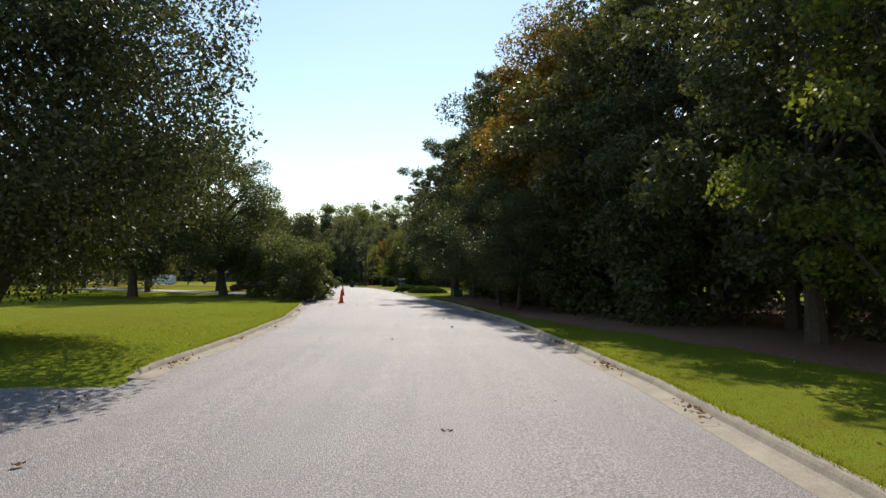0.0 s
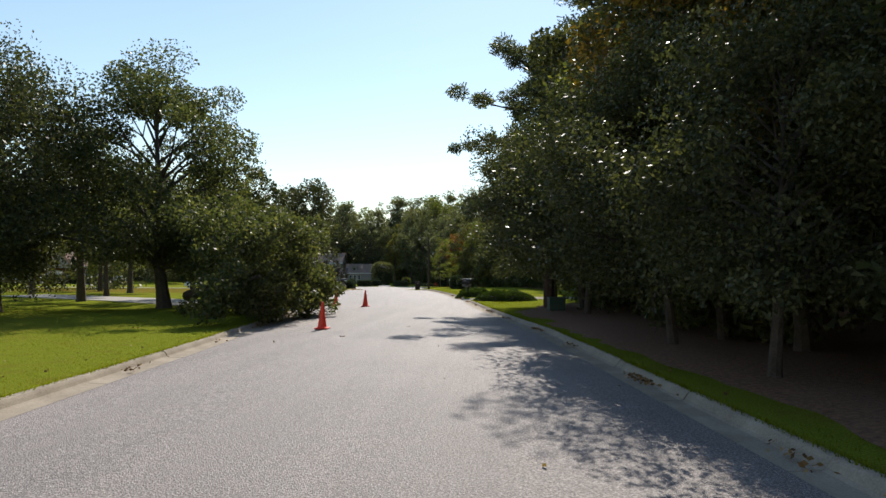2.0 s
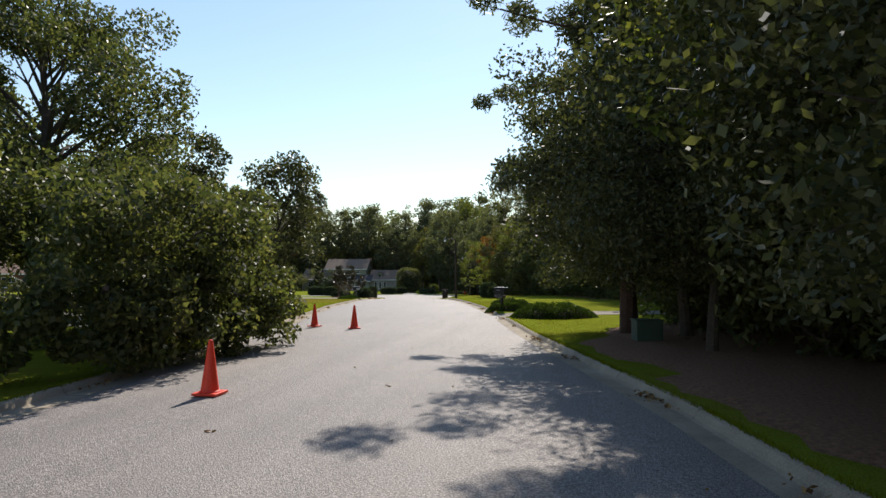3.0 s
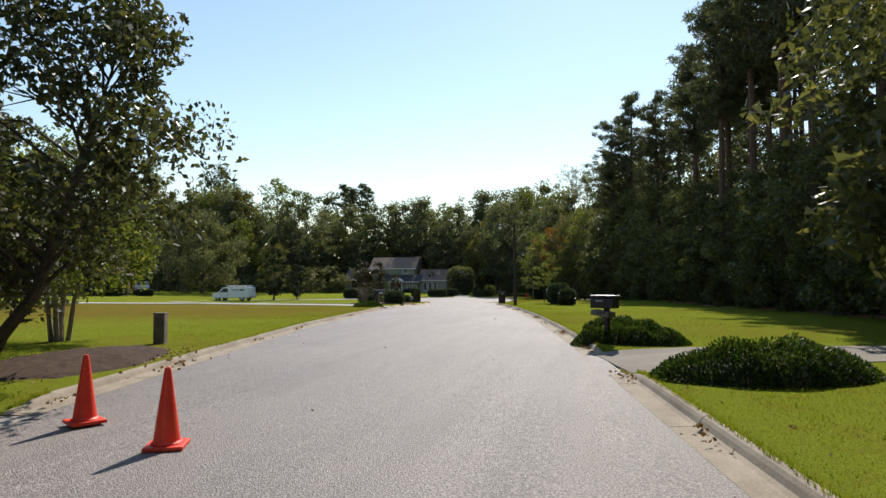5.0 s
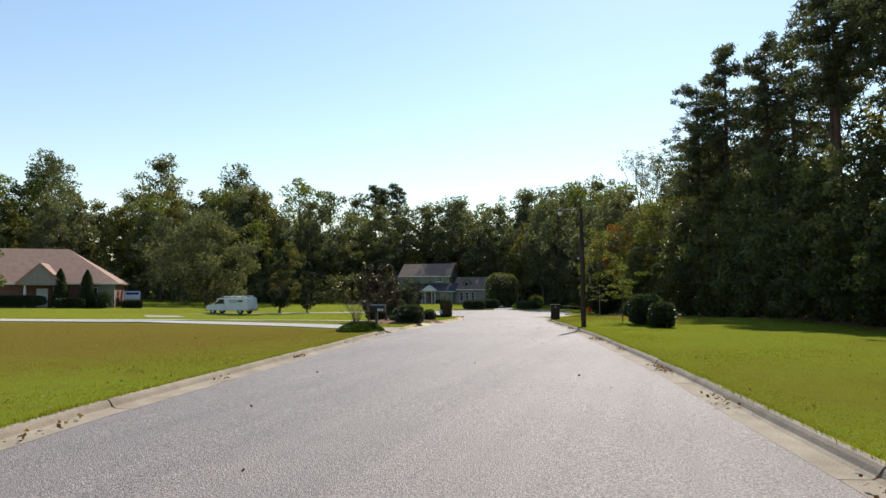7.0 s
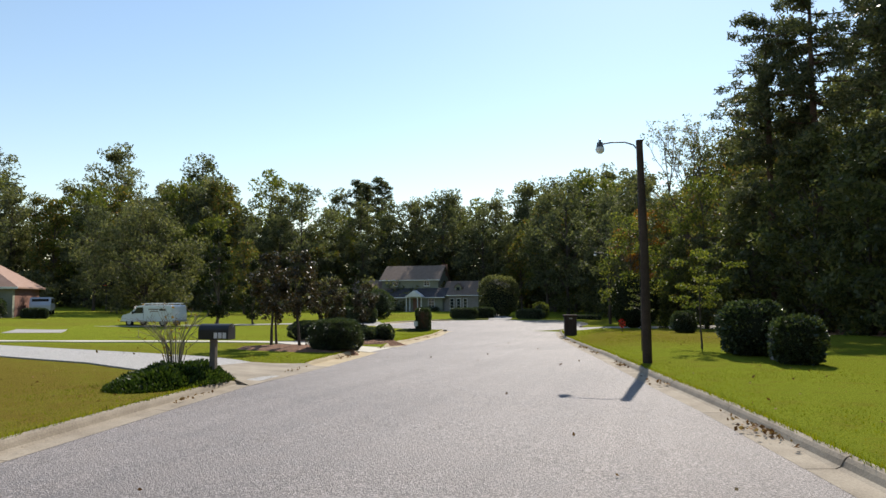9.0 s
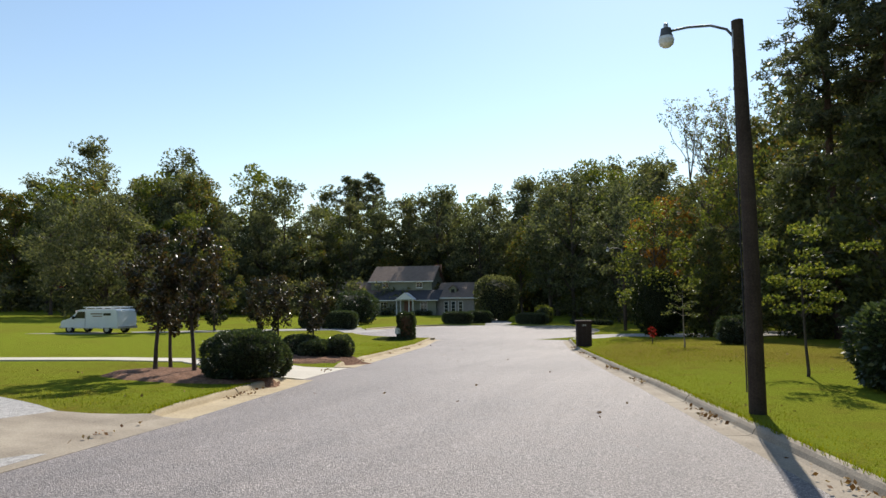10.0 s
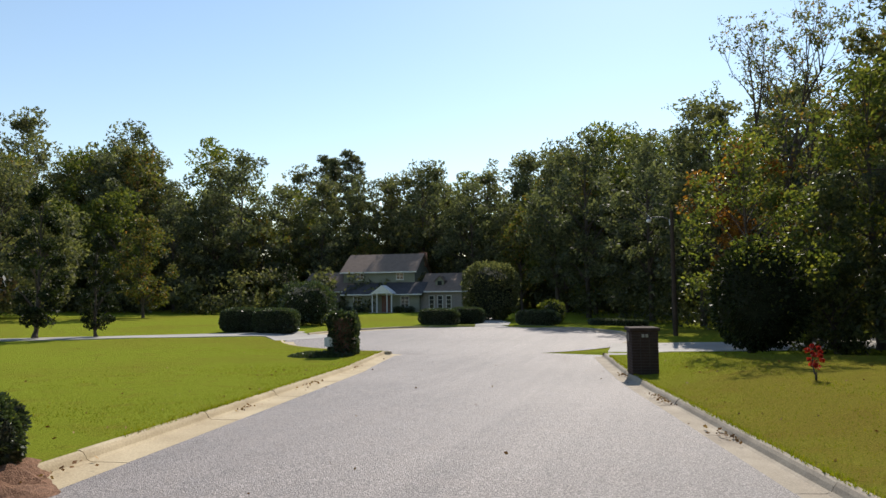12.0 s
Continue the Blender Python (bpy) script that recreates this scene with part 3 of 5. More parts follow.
def tree(name, meshes, bark, leaves, place, label, rz=0.0, size=1.0, category="tree", group=""):
    bm, crown = meshes
    root = thing(name, pose(place[0], place[1], land(*place), 0, 0, rz) @ Matrix.Diagonal((size, size, size, 1)), label, category, group)
    part("trunk", bm, bark, root)
    part("crown", crown, leaves, root)
    return root


def again(ob, x, y, rz, size=1.0, label=""):
    m = copy_thing(ob, pose(x, y, land(x, y), 0, 0, rz))
    m.scale = (size, size, size * random.uniform(0.93, 1.07))
    if label:
        m["label"] = label
    return m


# big trees on the lawn
lawn_tree = tree("shade_tree", tree_meshes(9.8, 5.8, 0.16, 130, 560, 0.14, 11, 0.33), BARK, OAK, (-21.2, 46.4), "broad dark green shade tree standing on the lawn", 20)
tree("shade_tree", tree_meshes(10.2, 6.2, 0.2, 180, 700, 0.13, 12, 0.3, 2.4), BARK, OAK, (-13.0, 20.4), "broad dark green tree overhanging the lawn and side street", 0)
tree("forked_tree", tree_meshes(11.0, 4.5, 0.14, 120, 440, 0.145, 13, 0.3, -0.4, forks=6), BARK, OLIVE, (-16.6, 50.6), "forked green tree with thick low limbs", 40)
tree("lawn_tree", tree_meshes(7.4, 2.3, 0.15, 54, 260, 0.15, 14, 0.2), BARK, OAK, (-15.4, 55.2), "upright green tree behind the fallen branches", 80)
multi = tree("multi_stemmed_tree", tree_meshes(5.4, 3.0, 0.22, 56, 230, 0.125, 15, 0.09), PALE_BARK, FRESH, (-18.2, 62.7), "yellow-green small tree with several pale stems in mulch", 0)
for k, (dx, dy) in enumerate([(-0.35, 0.15), (0.3, 0.2), (0.15, -0.3), (-0.2, -0.25)]):
    part("stem", tube([(dx * 0.5, dy * 0.5, -0.2), (dx * 0.9, dy * 0.9, 1.1), (dx * 2.6, dy * 2.6, 3.0)], [0.07, 0.055, 0.03], 7), PALE_BARK, multi)
tree("leaning_tree", tree_meshes(6.6, 2.7, 0.2, 90, 190, 0.14, 19, 0.12, 2.4), BARK, OAK, (-14.4, 57.5), "dark tree leaning towards the road beside the driveway")
tree("lawn_tree", tree_meshes(6.6, 3.0, 0.15, 46, 130, 0.2, 16, 0.12), BARK, FRESH, (-43.5, 86.5), "small yellow-green tree on the lawn")
grove = tree("grove_tree", tree_meshes(9.0, 3.6, 0.25, 46, 110, 0.24, 17, 0.2, simple=True), BARK, OLIVE, (-29.9, 68.7), "green tree of the shaded grove behind the lawn", 0, 1.0, "tree", "grove behind the lawn")
for x, y, rz, k in [(-24.5, 56.0, 110, 1.1), (-20.0, 59.5, 200, 0.85), (-28.5, 49.5, 290, 1.05), (-34, 64, 70, 0.9), (-27.5, 62.5, 140, 0.8), (-39, 58, 210, 1.05), (-45, 66, 300, 1.1), (-36, 74, 30, 0.9), (-48, 76, 100, 1.1), (-52, 58, 10, 1.2), (-30, 53, 160, 0.85), (-60, 68, 200, 1.2), (-58, 82, 250, 1.1)]:
    again(grove, x, y, rz, k)


# the toppled tree across the kerb
def fallen_tree():
    rng = np.random.default_rng(21)
    root = thing("fallen_tree", pose(0, 0, 0), "toppled leafy green tree lying across kerb and road edge", "tree")
    bm = tube([(-16.5, 52.5, 0.6), (-14.0, 49.0, 0.9), (-11.0, 45.5, 1.2), (-9.0, 43.0, 1.6)], [0.26, 0.2, 0.13, 0.05], 8)
    centres, radii = [], []
    for _ in range(120):
        t = rng.random()
        x, y = -15.0 + 5.4 * t + rng.normal() * 0.9, 52.0 - 6.5 * t + rng.normal() * 1.7
        x = min(x, -9.1)
        z = abs(rng.normal()) * 0.2 + rng.random() ** 0.8 * (5.4 - 2.2 * t)
        s = rng.uniform(0.55, 1.05)
        centres.append((x, y, max(z, s * 0.5)))
        radii.append((s, s, s * 0.75))
    for _ in range(40):
        t, s = rng.random(), rng.uniform(0.4, 0.75)
        centres.append((-9.75 + 0.9 * t + rng.normal() * 0.25, 41.6 + 8.4 * t + rng.normal() * 0.4, s * 0.6 + rng.random() ** 2 * 1.6))
        radii.append((s, s, s * 0.7))
    for _ in range(20):
        s = rng.uniform(0.4, 0.8)
        centres.append((-9.3 + rng.normal() * 0.5, 46.6 + rng.normal() * 1.5, rng.uniform(1.2, 3.7)))
        radii.append((s, s, s * 0.7))
    for c in centres[::4]:
        t = min(1, max(0, (c[0] + 15.5) / 6))
        s = Vector((-15.5, 51.5, 0.8)).lerp(Vector((-10, 44.5, 1.3)), t)
        add_tube(bm, [s, s.lerp(Vector(c), 0.5) + Vector((0, 0, 0.25)), c], [0.06, 0.04, 0.012], 5)
    part("trunk", bm, BARK, root)
    part("crown", leaf_cloud(in_balls(centres, radii, [330] * len(centres), rng, 0.25), 0.14, rng), OLIVE, root)


fallen_tree()

# woods along the road
W = "roadside woods"
rust = tree("woodland_tree", tree_meshes(17.0, 5.0, 0.12, 110, 400, 0.18, 31, 0.3, simple=True), BARK, RUST, (5.6, 40.5), "tall rust-brown autumn tree at the wood's edge", 0, 1.0, "tree", W)
dark = tree("woodland_tree", tree_meshes(15.5, 4.8, 0.10, 105, 400, 0.18, 32, 0.3, simple=True), BARK, OAK, (7.5, 31.5), "tall dark green tree at the wood's edge", 0, 1.0, "tree", W)
olive = tree("woodland_tree", tree_meshes(14.0, 4.4, 0.10, 100, 340, 0.185, 33, 0.28, simple=True), BARK, OAK, (8.8, 20.5), "dark olive-green tree at the wood's edge", 0, 1.0, "tree", W)
amber = tree("woodland_tree", tree_meshes(10.6, 3.9, 0.06, 76, 130, 0.19, 34, 0.22), BARK, AMBER, (-8.8, 129.5), "tree with orange and yellow-green autumn leaves", 0, 1.0, "tree", W)
pine = tree("pine", pine_meshes(20.0, 41, 0.38, 3.3, 3, 58, 0.37), PINE_BARK, NEEDLE, (3.6, 60.0), "tall dark pine with a bare lower trunk", 0, 1.0, "pine", "roadside pines")
pine_b = tree("pine", pine_meshes(22.0, 42, 0.5, 3.0, 3, 54, 0.38), PINE_BARK, NEEDLE, (9.0, 62.5), "tall slender pine with a high crown", 0, 1.0, "pine", "roadside pines")
low_pine = tree("pine", pine_meshes(12.5, 43, 0.3, 5.6, 5, 170, 0.26), PINE_BARK, NEEDLE, (0.3, 52.6), "pine with long boughs reaching over the road", 0, 1.0, "pine", "roadside pines")
far_dark = tree("woodland_tree", tree_meshes(16, 5.0, 0.08, 80, 60, 0.45, 35, 0.3, simple=True), BARK, HAZED_LEAF, (19, 43), "dark green tree deep in the roadside woods", 0, 1.0, "tree", W)
back_pine = tree("pine", pine_meshes(22.0, 44, 0.62, 3.0, 2, 34, 0.5), PINE_BARK, NEEDLE, (12, 66), "tall pine deep in the roadside woods", 0, 1.0, "pine", "roadside pines")
tree("woodland_tree", tree_meshes(7.6, 3.3, 0.42, 40, 110, 0.17, 36, 0.12, -0.8), BARK, FRESH, (3.0, 42.8), "small tree with yellowing leaves over the kerb", 0, 1.0, "tree", W)
tree("woodland_tree", tree_meshes(8.6, 3.4, 0.12, 60, 230, 0.16, 37, 0.14), BARK, FRESH, (8.3, 16.6), "light green small tree beside the dark woods", 0, 1.0, "tree", W)
for ob, x, y, rz, k in [(dark, 5.0, 47.5, 120, 0.95), (dark, 5.6, 55.5, 60, 1.05), (rust, 7.2, 36.6, 200, 0.95), (dark, 4.6, 61.0, 20, 0.95), (olive, 3.4, 57.0, 260, 0.85), (olive, 10.5, 24.5, 100, 0.95), (olive, 7.0, 27.2, 190, 0.62), (rust, 10.5, 47, 220, 1.05)]:
    again(ob, x, y, rz, k)
bough = tree("woodland_tree", tree_meshes(9.6, 5.2, 0.22, 130, 420, 0.132, 38, 0.16, -0.4), BARK, OAK, (1.7, 51.6), "leaning tree with boughs over the road", 0, 1.0, "tree", W)
again(bough, 3.7, 39.6, 60, 0.74)
again(dark, 4.6, 37.5, 75, 0.6)
tree("woodland_tree", tree_meshes(15.0, 5.6, 0.36, 120, 440, 0.185, 39, 0.22, -0.6, simple=True), BARK, OAK, (5.3, 47.2), "tall tree with a high crown over the road's edge", 0, 1.0, "tree", W)
for x, y, rz, k in [(4.6, 68.4, 0, 0.8), (5.6, 72.0, 50, 0.85), (4.0, 60.4, 90, 0.75), (6.5, 44, 20, 0.95), (7, 50, 60, 1.0), (8, 58, 100, 1.0), (6.8, 65.5, 140, 0.9), (9.5, 36, 220, 1.0), (9, 63, 260, 1.1), (13.5, 27, 200, 1.0), (12, 37, 20, 1.1), (13, 55, 150, 1.1), (16, 20, 310, 1.1), (18, 31, 250, 1.15), (21, 55, 330, 1.1), (14, 4, 40, 1.0), (25, 24, 10, 1.2), (27, 38, 190, 1.2), (16, -10, 60, 1.1), (20, 8, 0, 1.1), (11, 70, 10, 0.8), (9.5, 79, 60, 0.75), (8.5, 89, 110, 0.7), (6.5, 98, 160, 0.75), (5.5, 106, 210, 0.75), (3.0, 113, 260, 0.75), (15, 86, 310, 0.9), (14, 100, 0, 0.9), (12, 112, 50, 0.95), (20, 64, 30, 1.0), (20, 76, 80, 1.0), (22, 92, 130, 1.0), (-30, -12, 0, 1.0), (-18, -20, 90, 1.0), (8, -14, 40, 1.0)]:
    again(far_dark, x, y, rz, k)
high_pine = tree("pine", pine_meshes(23.5, 46, 0.6, 3.1, 3, 58, 0.37, 0.24), PINE_BARK, NEEDLE, (5.6, 84.0), "tall pine with a long bare trunk and high crown", 0, 1.0, "pine", "roadside pines")
for x, y, rz, k in [(4.4, 92.0, 300, 1.0), (4.2, 99.0, 70, 0.9), (2.6, 105.0, 160, 0.85), (6.2, 95.5, 20, 0.95), (5.4, 88.5, 110, 1.03), (3.2, 95.8, 230, 0.9)]:
    again(high_pine, x, y, rz, k)
for ob, x, y, rz, k in [(pine_b, 7.5, 71, 30, 1.0), (pine_b, 6.5, 78, 150, 1.02), (pine, 0.0, 112, 260, 0.92), (pine, -2.0, 117.5, 35, 1.06), (pine, -4.0, 119.8, 135, 0.98)]:
    again(ob, x, y, rz, k)
for x, y, rz, k in [(10.5, 74, 90, 0.95), (8.5, 84, 250, 1.0), (6.8, 93, 20, 1.05), (4.6, 101, 110, 1.03), (3.0, 108, 210, 1.0), (2.4, 116, 310, 1.0), (14, 80, 15, 1.1), (13, 92, 65, 1.1), (10, 104, 105, 1.1), (9, 116, 145, 1.05), (15, 71, 185, 1.05), (9.5, 68, 215, 1.0), (12.5, 77, 240, 0.9), (10.5, 88, 275, 0.95), (8.5, 97, 305, 1.0)]:
    again(back_pine, x, y, rz, k)
again(low_pine, 4.6, 45.6, 130, 0.75)
mid = tree("woodland_tree", tree_meshes(9.5, 3.5, 0.02, 84, 120, 0.23, 45, 0.14, taper=0.5, simple=True), BARK, OLIVE, (9.0, 71.5), "bushy dark tree filling the foot of the pine wood", 0, 1.0, "tree", W)
for i, (x, y, k) in enumerate([(6.6, 75.5, 0.85), (5.8, 80.0, 1.0), (4.8, 84.5, 0.9), (3.9, 89.0, 0.85), (3.0, 93.5, 0.8), (2.0, 98.0, 0.9), (0.9, 102.5, 0.95), (-0.2, 107.0, 1.05), (-1.4, 111.5, 0.95), (-2.8, 116.0, 1.1), (-5.2, 120.0, 0.9), (-9.3, 124.6, 0.62), (11.5, 68.0, 1.1), (8.4, 77.5, 1.0), (6.6, 86.5, 0.9), (4.4, 96.0, 0.85), (2.0, 105.5, 0.9)]):
    again(mid, x, y, i * 67, k)
for x, y, rz, k in [(2.9, 43.0, 300, 0.8), (2.3, 38.5, 20, 0.7), (2.8, 34.2, 140, 0.6), (0.7, 54.2, 80, 0.7), (1.5, 48.0, 240, 0.76)]:
    again(bough, x, y, rz, k)
for x, y, rz, k in [(3.6, 47.3, 15, 0.8), (4.2, 43.2, 65, 0.8), (3.4, 54.4, 85, 0.8), (3.2, 58.0, 35, 0.85), (4.4, 39.6, 110, 0.75), (5.2, 33.0, 170, 0.7), (2.6, 53.6, 250, 0.55)]:
    again(mid, x, y, rz, k)
again(low_pine, -5.0, 123.5, 40, 0.75)

# the far woods: lighter trees, further off, some with leaves paled for haze
F = "far woods"
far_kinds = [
    tree("woodland_tree", tree_meshes(20, 5.2, 0.18, 84, 80, 0.385, 51, 0.28, forks=5, simple=True), BARK, HAZED_OAK, (-64, 166), "tall dark green tree of the far woods", 0, 1, "tree", F),
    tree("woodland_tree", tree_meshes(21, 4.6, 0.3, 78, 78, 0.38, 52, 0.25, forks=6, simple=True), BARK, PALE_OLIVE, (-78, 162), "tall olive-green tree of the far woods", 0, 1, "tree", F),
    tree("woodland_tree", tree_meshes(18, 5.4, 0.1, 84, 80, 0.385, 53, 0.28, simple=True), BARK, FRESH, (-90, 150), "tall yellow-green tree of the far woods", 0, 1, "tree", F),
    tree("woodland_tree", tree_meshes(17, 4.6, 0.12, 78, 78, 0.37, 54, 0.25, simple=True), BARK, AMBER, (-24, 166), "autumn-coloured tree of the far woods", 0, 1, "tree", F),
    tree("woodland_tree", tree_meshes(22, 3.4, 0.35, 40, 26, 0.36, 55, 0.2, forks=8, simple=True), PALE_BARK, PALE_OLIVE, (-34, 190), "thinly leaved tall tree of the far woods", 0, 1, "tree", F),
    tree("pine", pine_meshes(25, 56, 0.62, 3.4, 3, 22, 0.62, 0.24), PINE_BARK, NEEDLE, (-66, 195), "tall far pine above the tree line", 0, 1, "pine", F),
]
rnd = random.Random(7)
# outer line of the woods, from the houses round to the pines
LINE = [(-150, 100), (-120, 128), (-97, 145), (-84, 150), (-72, 154), (-62, 172), (-52, 178), (-42, 180), (-30, 172), (-22, 163), (-15, 155), (-9, 148), (-4, 140), (2, 132)]
for depth, step, low in ((0, 5.6, 0.76), (7, 4.6, 0.95), (15, 6.0, 1.08), (26, 14.0, 1.2)):
    for (x0, y0), (x1, y1) in zip(LINE, LINE[1:]):
        d = math.hypot(x1 - x0, y1 - y0)
        k, nx, ny = max(1, round(d / step)), -(y1 - y0) / d, (x1 - x0) / d
        for i in range(k):
            t = (i + rnd.random() * 0.7) / k
            x, y = x0 + (x1 - x0) * t + nx * (depth + rnd.uniform(-2, 2)), y0 + (y1 - y0) * t + ny * (depth + rnd.uniform(-2, 2))
            if depth == 0:
                kind = rnd.choice([0, 0, 1, 2, 3])
            else:
                kind = rnd.choice([0, 0, 1, 1, 2, 4, 3, 5 if depth > 20 else 1])
            again(far_kinds[kind], x, y, rnd.uniform(0, 360), low * rnd.uniform(0.8, 1.12) * (1.1 if x < -72 else 0.95) * (0.72 if x > -14 and depth < 10 else 1.0))
for i, (x, y) in enumerate([(-56, 183), (-50, 188), (-45, 181), (-40, 187), (-36, 181), (-31, 186), (-27, 179), (-33, 192), (-46, 194), (-22, 173), (-19, 165)]):
    again(far_kinds[(0, 1, 0, 2, 1, 0, 3, 1, 0, 0, 2)[i]], x, y, i * 47, 0.92 + 0.05 * (i % 4))
for kind, x, y, rz, k in [(1, 0.5, 121, 100, 0.72), (3, -1.0, 127, 150, 0.85), (1, -2.2, 136, 200, 0.85), (3, -3.0, 133, 20, 0.9), (2, -9.5, 142, 80, 0.55), (0, -12.5, 141, 300, 0.7)]:
    again(far_kinds[kind], x, y, rz, k)
for kind, x, y, rz, k in [(0, -20.5, 153, 33, 0.75), (0, -15.5, 147, 133, 0.7), (1, -11.8, 137, 233, 0.6), (0, -24.0, 160, 83, 0.8)]:
    again(far_kinds[kind], x, y, rz, k)
for x, y in [(-70, 199), (-62, 193)]:
    again(far_kinds[5], x, y, x * 7, 1.04)
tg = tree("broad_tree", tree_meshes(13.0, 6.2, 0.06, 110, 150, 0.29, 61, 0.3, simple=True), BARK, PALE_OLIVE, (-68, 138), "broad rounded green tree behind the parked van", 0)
again(far_kinds[0], -78, 140, 40, 0.62)
again(far_kinds[3], -60, 146, 90, 0.6)


def undergrowth(name, path, deep, high, n, leaf, mat, seed, label, thick=0.4):
    """Brushwood and saplings in a belt along a line, too many to count."""
    rng = np.random.default_rng(seed)
    c, r = [], []
    for (x0, y0), (x1, y1) in zip(path, path[1:]):
        d = math.hypot(x1 - x0, y1 - y0)
        for _ in range(int(d * abs(deep) * thick)):
            t, o = rng.random(), rng.random() * deep
            x, y = x0 + (x1 - x0) * t - (y1 - y0) / d * o, y0 + (y1 - y0) * t + (x1 - x0) / d * o
            s = rng.uniform(0.7, 1.5)
            z = land(x, y) + rng.random() * high * min(1, 0.45 + o / deep)
            c.append((x, y, max(z, land(x, y) + 0.4)))
            r.append((s, s, s * 0.9))
    ob = part(name, leaf_cloud(in_balls(c, r, [n] * len(c), rng, 0.2), leaf, rng, simple=True), mat)
    tagged(ob, label, "undergrowth", kind="stuff")


undergrowth("undergrowth", [(22, 2), (15, 12), (9, 22), (7.5, 32), (7, 45), (7.5, 57)], -14, 9.0, 110, 0.26, HAZED_LEAF, 71, "dark brushwood filling the roadside woods", 0.75)
undergrowth("undergrowth", [(5.5, 24), (4.0, 32), (2.6, 40), (1.5, 47), (2.4, 55)], -6, 8.0, 110, 0.2, OAK, 76, "leafy saplings along the wood's edge", 0.7)
undergrowth("undergrowth", [(4.5, 57), (6.0, 62)], -9, 10.0, 110, 0.24, OAK, 77, "leafy saplings under the tall pines", 0.8)
undergrowth("undergrowth", [(13, 67), (8.5, 78), (5, 92), (2.5, 104), (0.5, 115), (-4, 128), (-10, 140)], -12, 9.0, 90, 0.3, HAZED_LEAF, 72, "dark brushwood under the roadside pines", 0.7)
undergrowth("undergrowth", LINE, 16, 10.0, 46, 0.5, HAZED_OAK, 73, "dark brushwood along the far tree line", 0.7)
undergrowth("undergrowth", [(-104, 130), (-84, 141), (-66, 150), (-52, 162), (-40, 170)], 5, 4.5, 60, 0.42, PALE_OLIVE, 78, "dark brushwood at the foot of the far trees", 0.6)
undergrowth("far_woods", [(x * 1.12 - 2, y + 22) for x, y in LINE], 14, 17.0, 60, 0.7, HAZED_OAK, 74, "dense dark woods closing the view", 0.85)
undergrowth("grove_brush", [(-42, 84), (-44, 70), (-40, 54), (-38, 36)], 5, 3.6, 60, 0.3, OAK, 79, "dark brushwood among the shaded trees", 0.5)
undergrowth("grove_brush", [(-84, 84), (-62, 74), (-54, 62), (-50, 44), (-54, 24), (-66, 4)], 8, 6.0, 70, 0.34, OAK, 75, "dark brushwood behind the grove", 0.45)


def woodland_floor(name, edge, far, label):
    """Brown leaf litter under the trees, a thin sheet on the ground with an uneven edge."""
    verts, faces, cols = [], [], 14
    ys = np.arange(edge[0][1], edge[-1][1] + 0.1, 0.6)
    for y in ys:
        x0 = float(np.interp(y, [p[1] for p in edge], [p[0] for p in edge])) + 0.7 * noise.noise(Vector((0, y * 0.45, 3))) + 0.3 * noise.noise(Vector((0, y * 1.7, 5)))
        for k in range(cols):
            x = x0 + far * (k / (cols - 1)) ** 1.6
            verts.append((x, y, land(x, y) + (0.055 if k else -0.01) + 0.05 * noise.noise(Vector((x, y, 0)) * 0.25)))
    for i in range(len(ys) - 1):
        for k in range(cols - 1):
            a = i * cols + k
            faces.append((a, a + 1, a + cols + 1, a + cols))
    tagged(part(name, array_mesh(name, verts, faces), MULCH), label, "leaf litter", kind="structure")


undergrowth("undergrowth", [(-22, 152), (-16.5, 144), (-12.5, 136), (-10.5, 131.5)], 5, 5.0, 90, 0.22, OAK, 80, "dark brushwood beyond the far driveway", 0.9)
undergrowth("undergrowth", [(-11.0, 124.0), (-8.0, 121.5), (-4.0, 117.5)], 4, 4.0, 100, 0.2, OAK, 82, "dark brushwood at the edge of the lawn", 0.9)
woodland_floor("woodland_floor", [(8, 12), (6.0, 20), (3.1, 28), (1.6, 34), (0.35, 42), (-1.2, 50), (0.8, 57)], 26, "brown leaf litter under the roadside trees")
woodland_floor("woodland_floor_2", [(9, 68), (6.5, 76), (4.0, 86), (1.5, 98), (-1.5, 110), (-4.5, 120)], 24, "brown leaf litter under the pines")


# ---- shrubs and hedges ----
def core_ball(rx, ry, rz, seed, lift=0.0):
    """A lumpy solid body added inside, near-black for shade, hidden under the leaves."""
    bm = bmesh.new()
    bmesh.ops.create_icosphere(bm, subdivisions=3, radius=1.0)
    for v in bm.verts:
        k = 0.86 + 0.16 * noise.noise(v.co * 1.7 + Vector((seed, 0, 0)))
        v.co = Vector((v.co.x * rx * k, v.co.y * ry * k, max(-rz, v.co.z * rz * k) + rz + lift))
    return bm


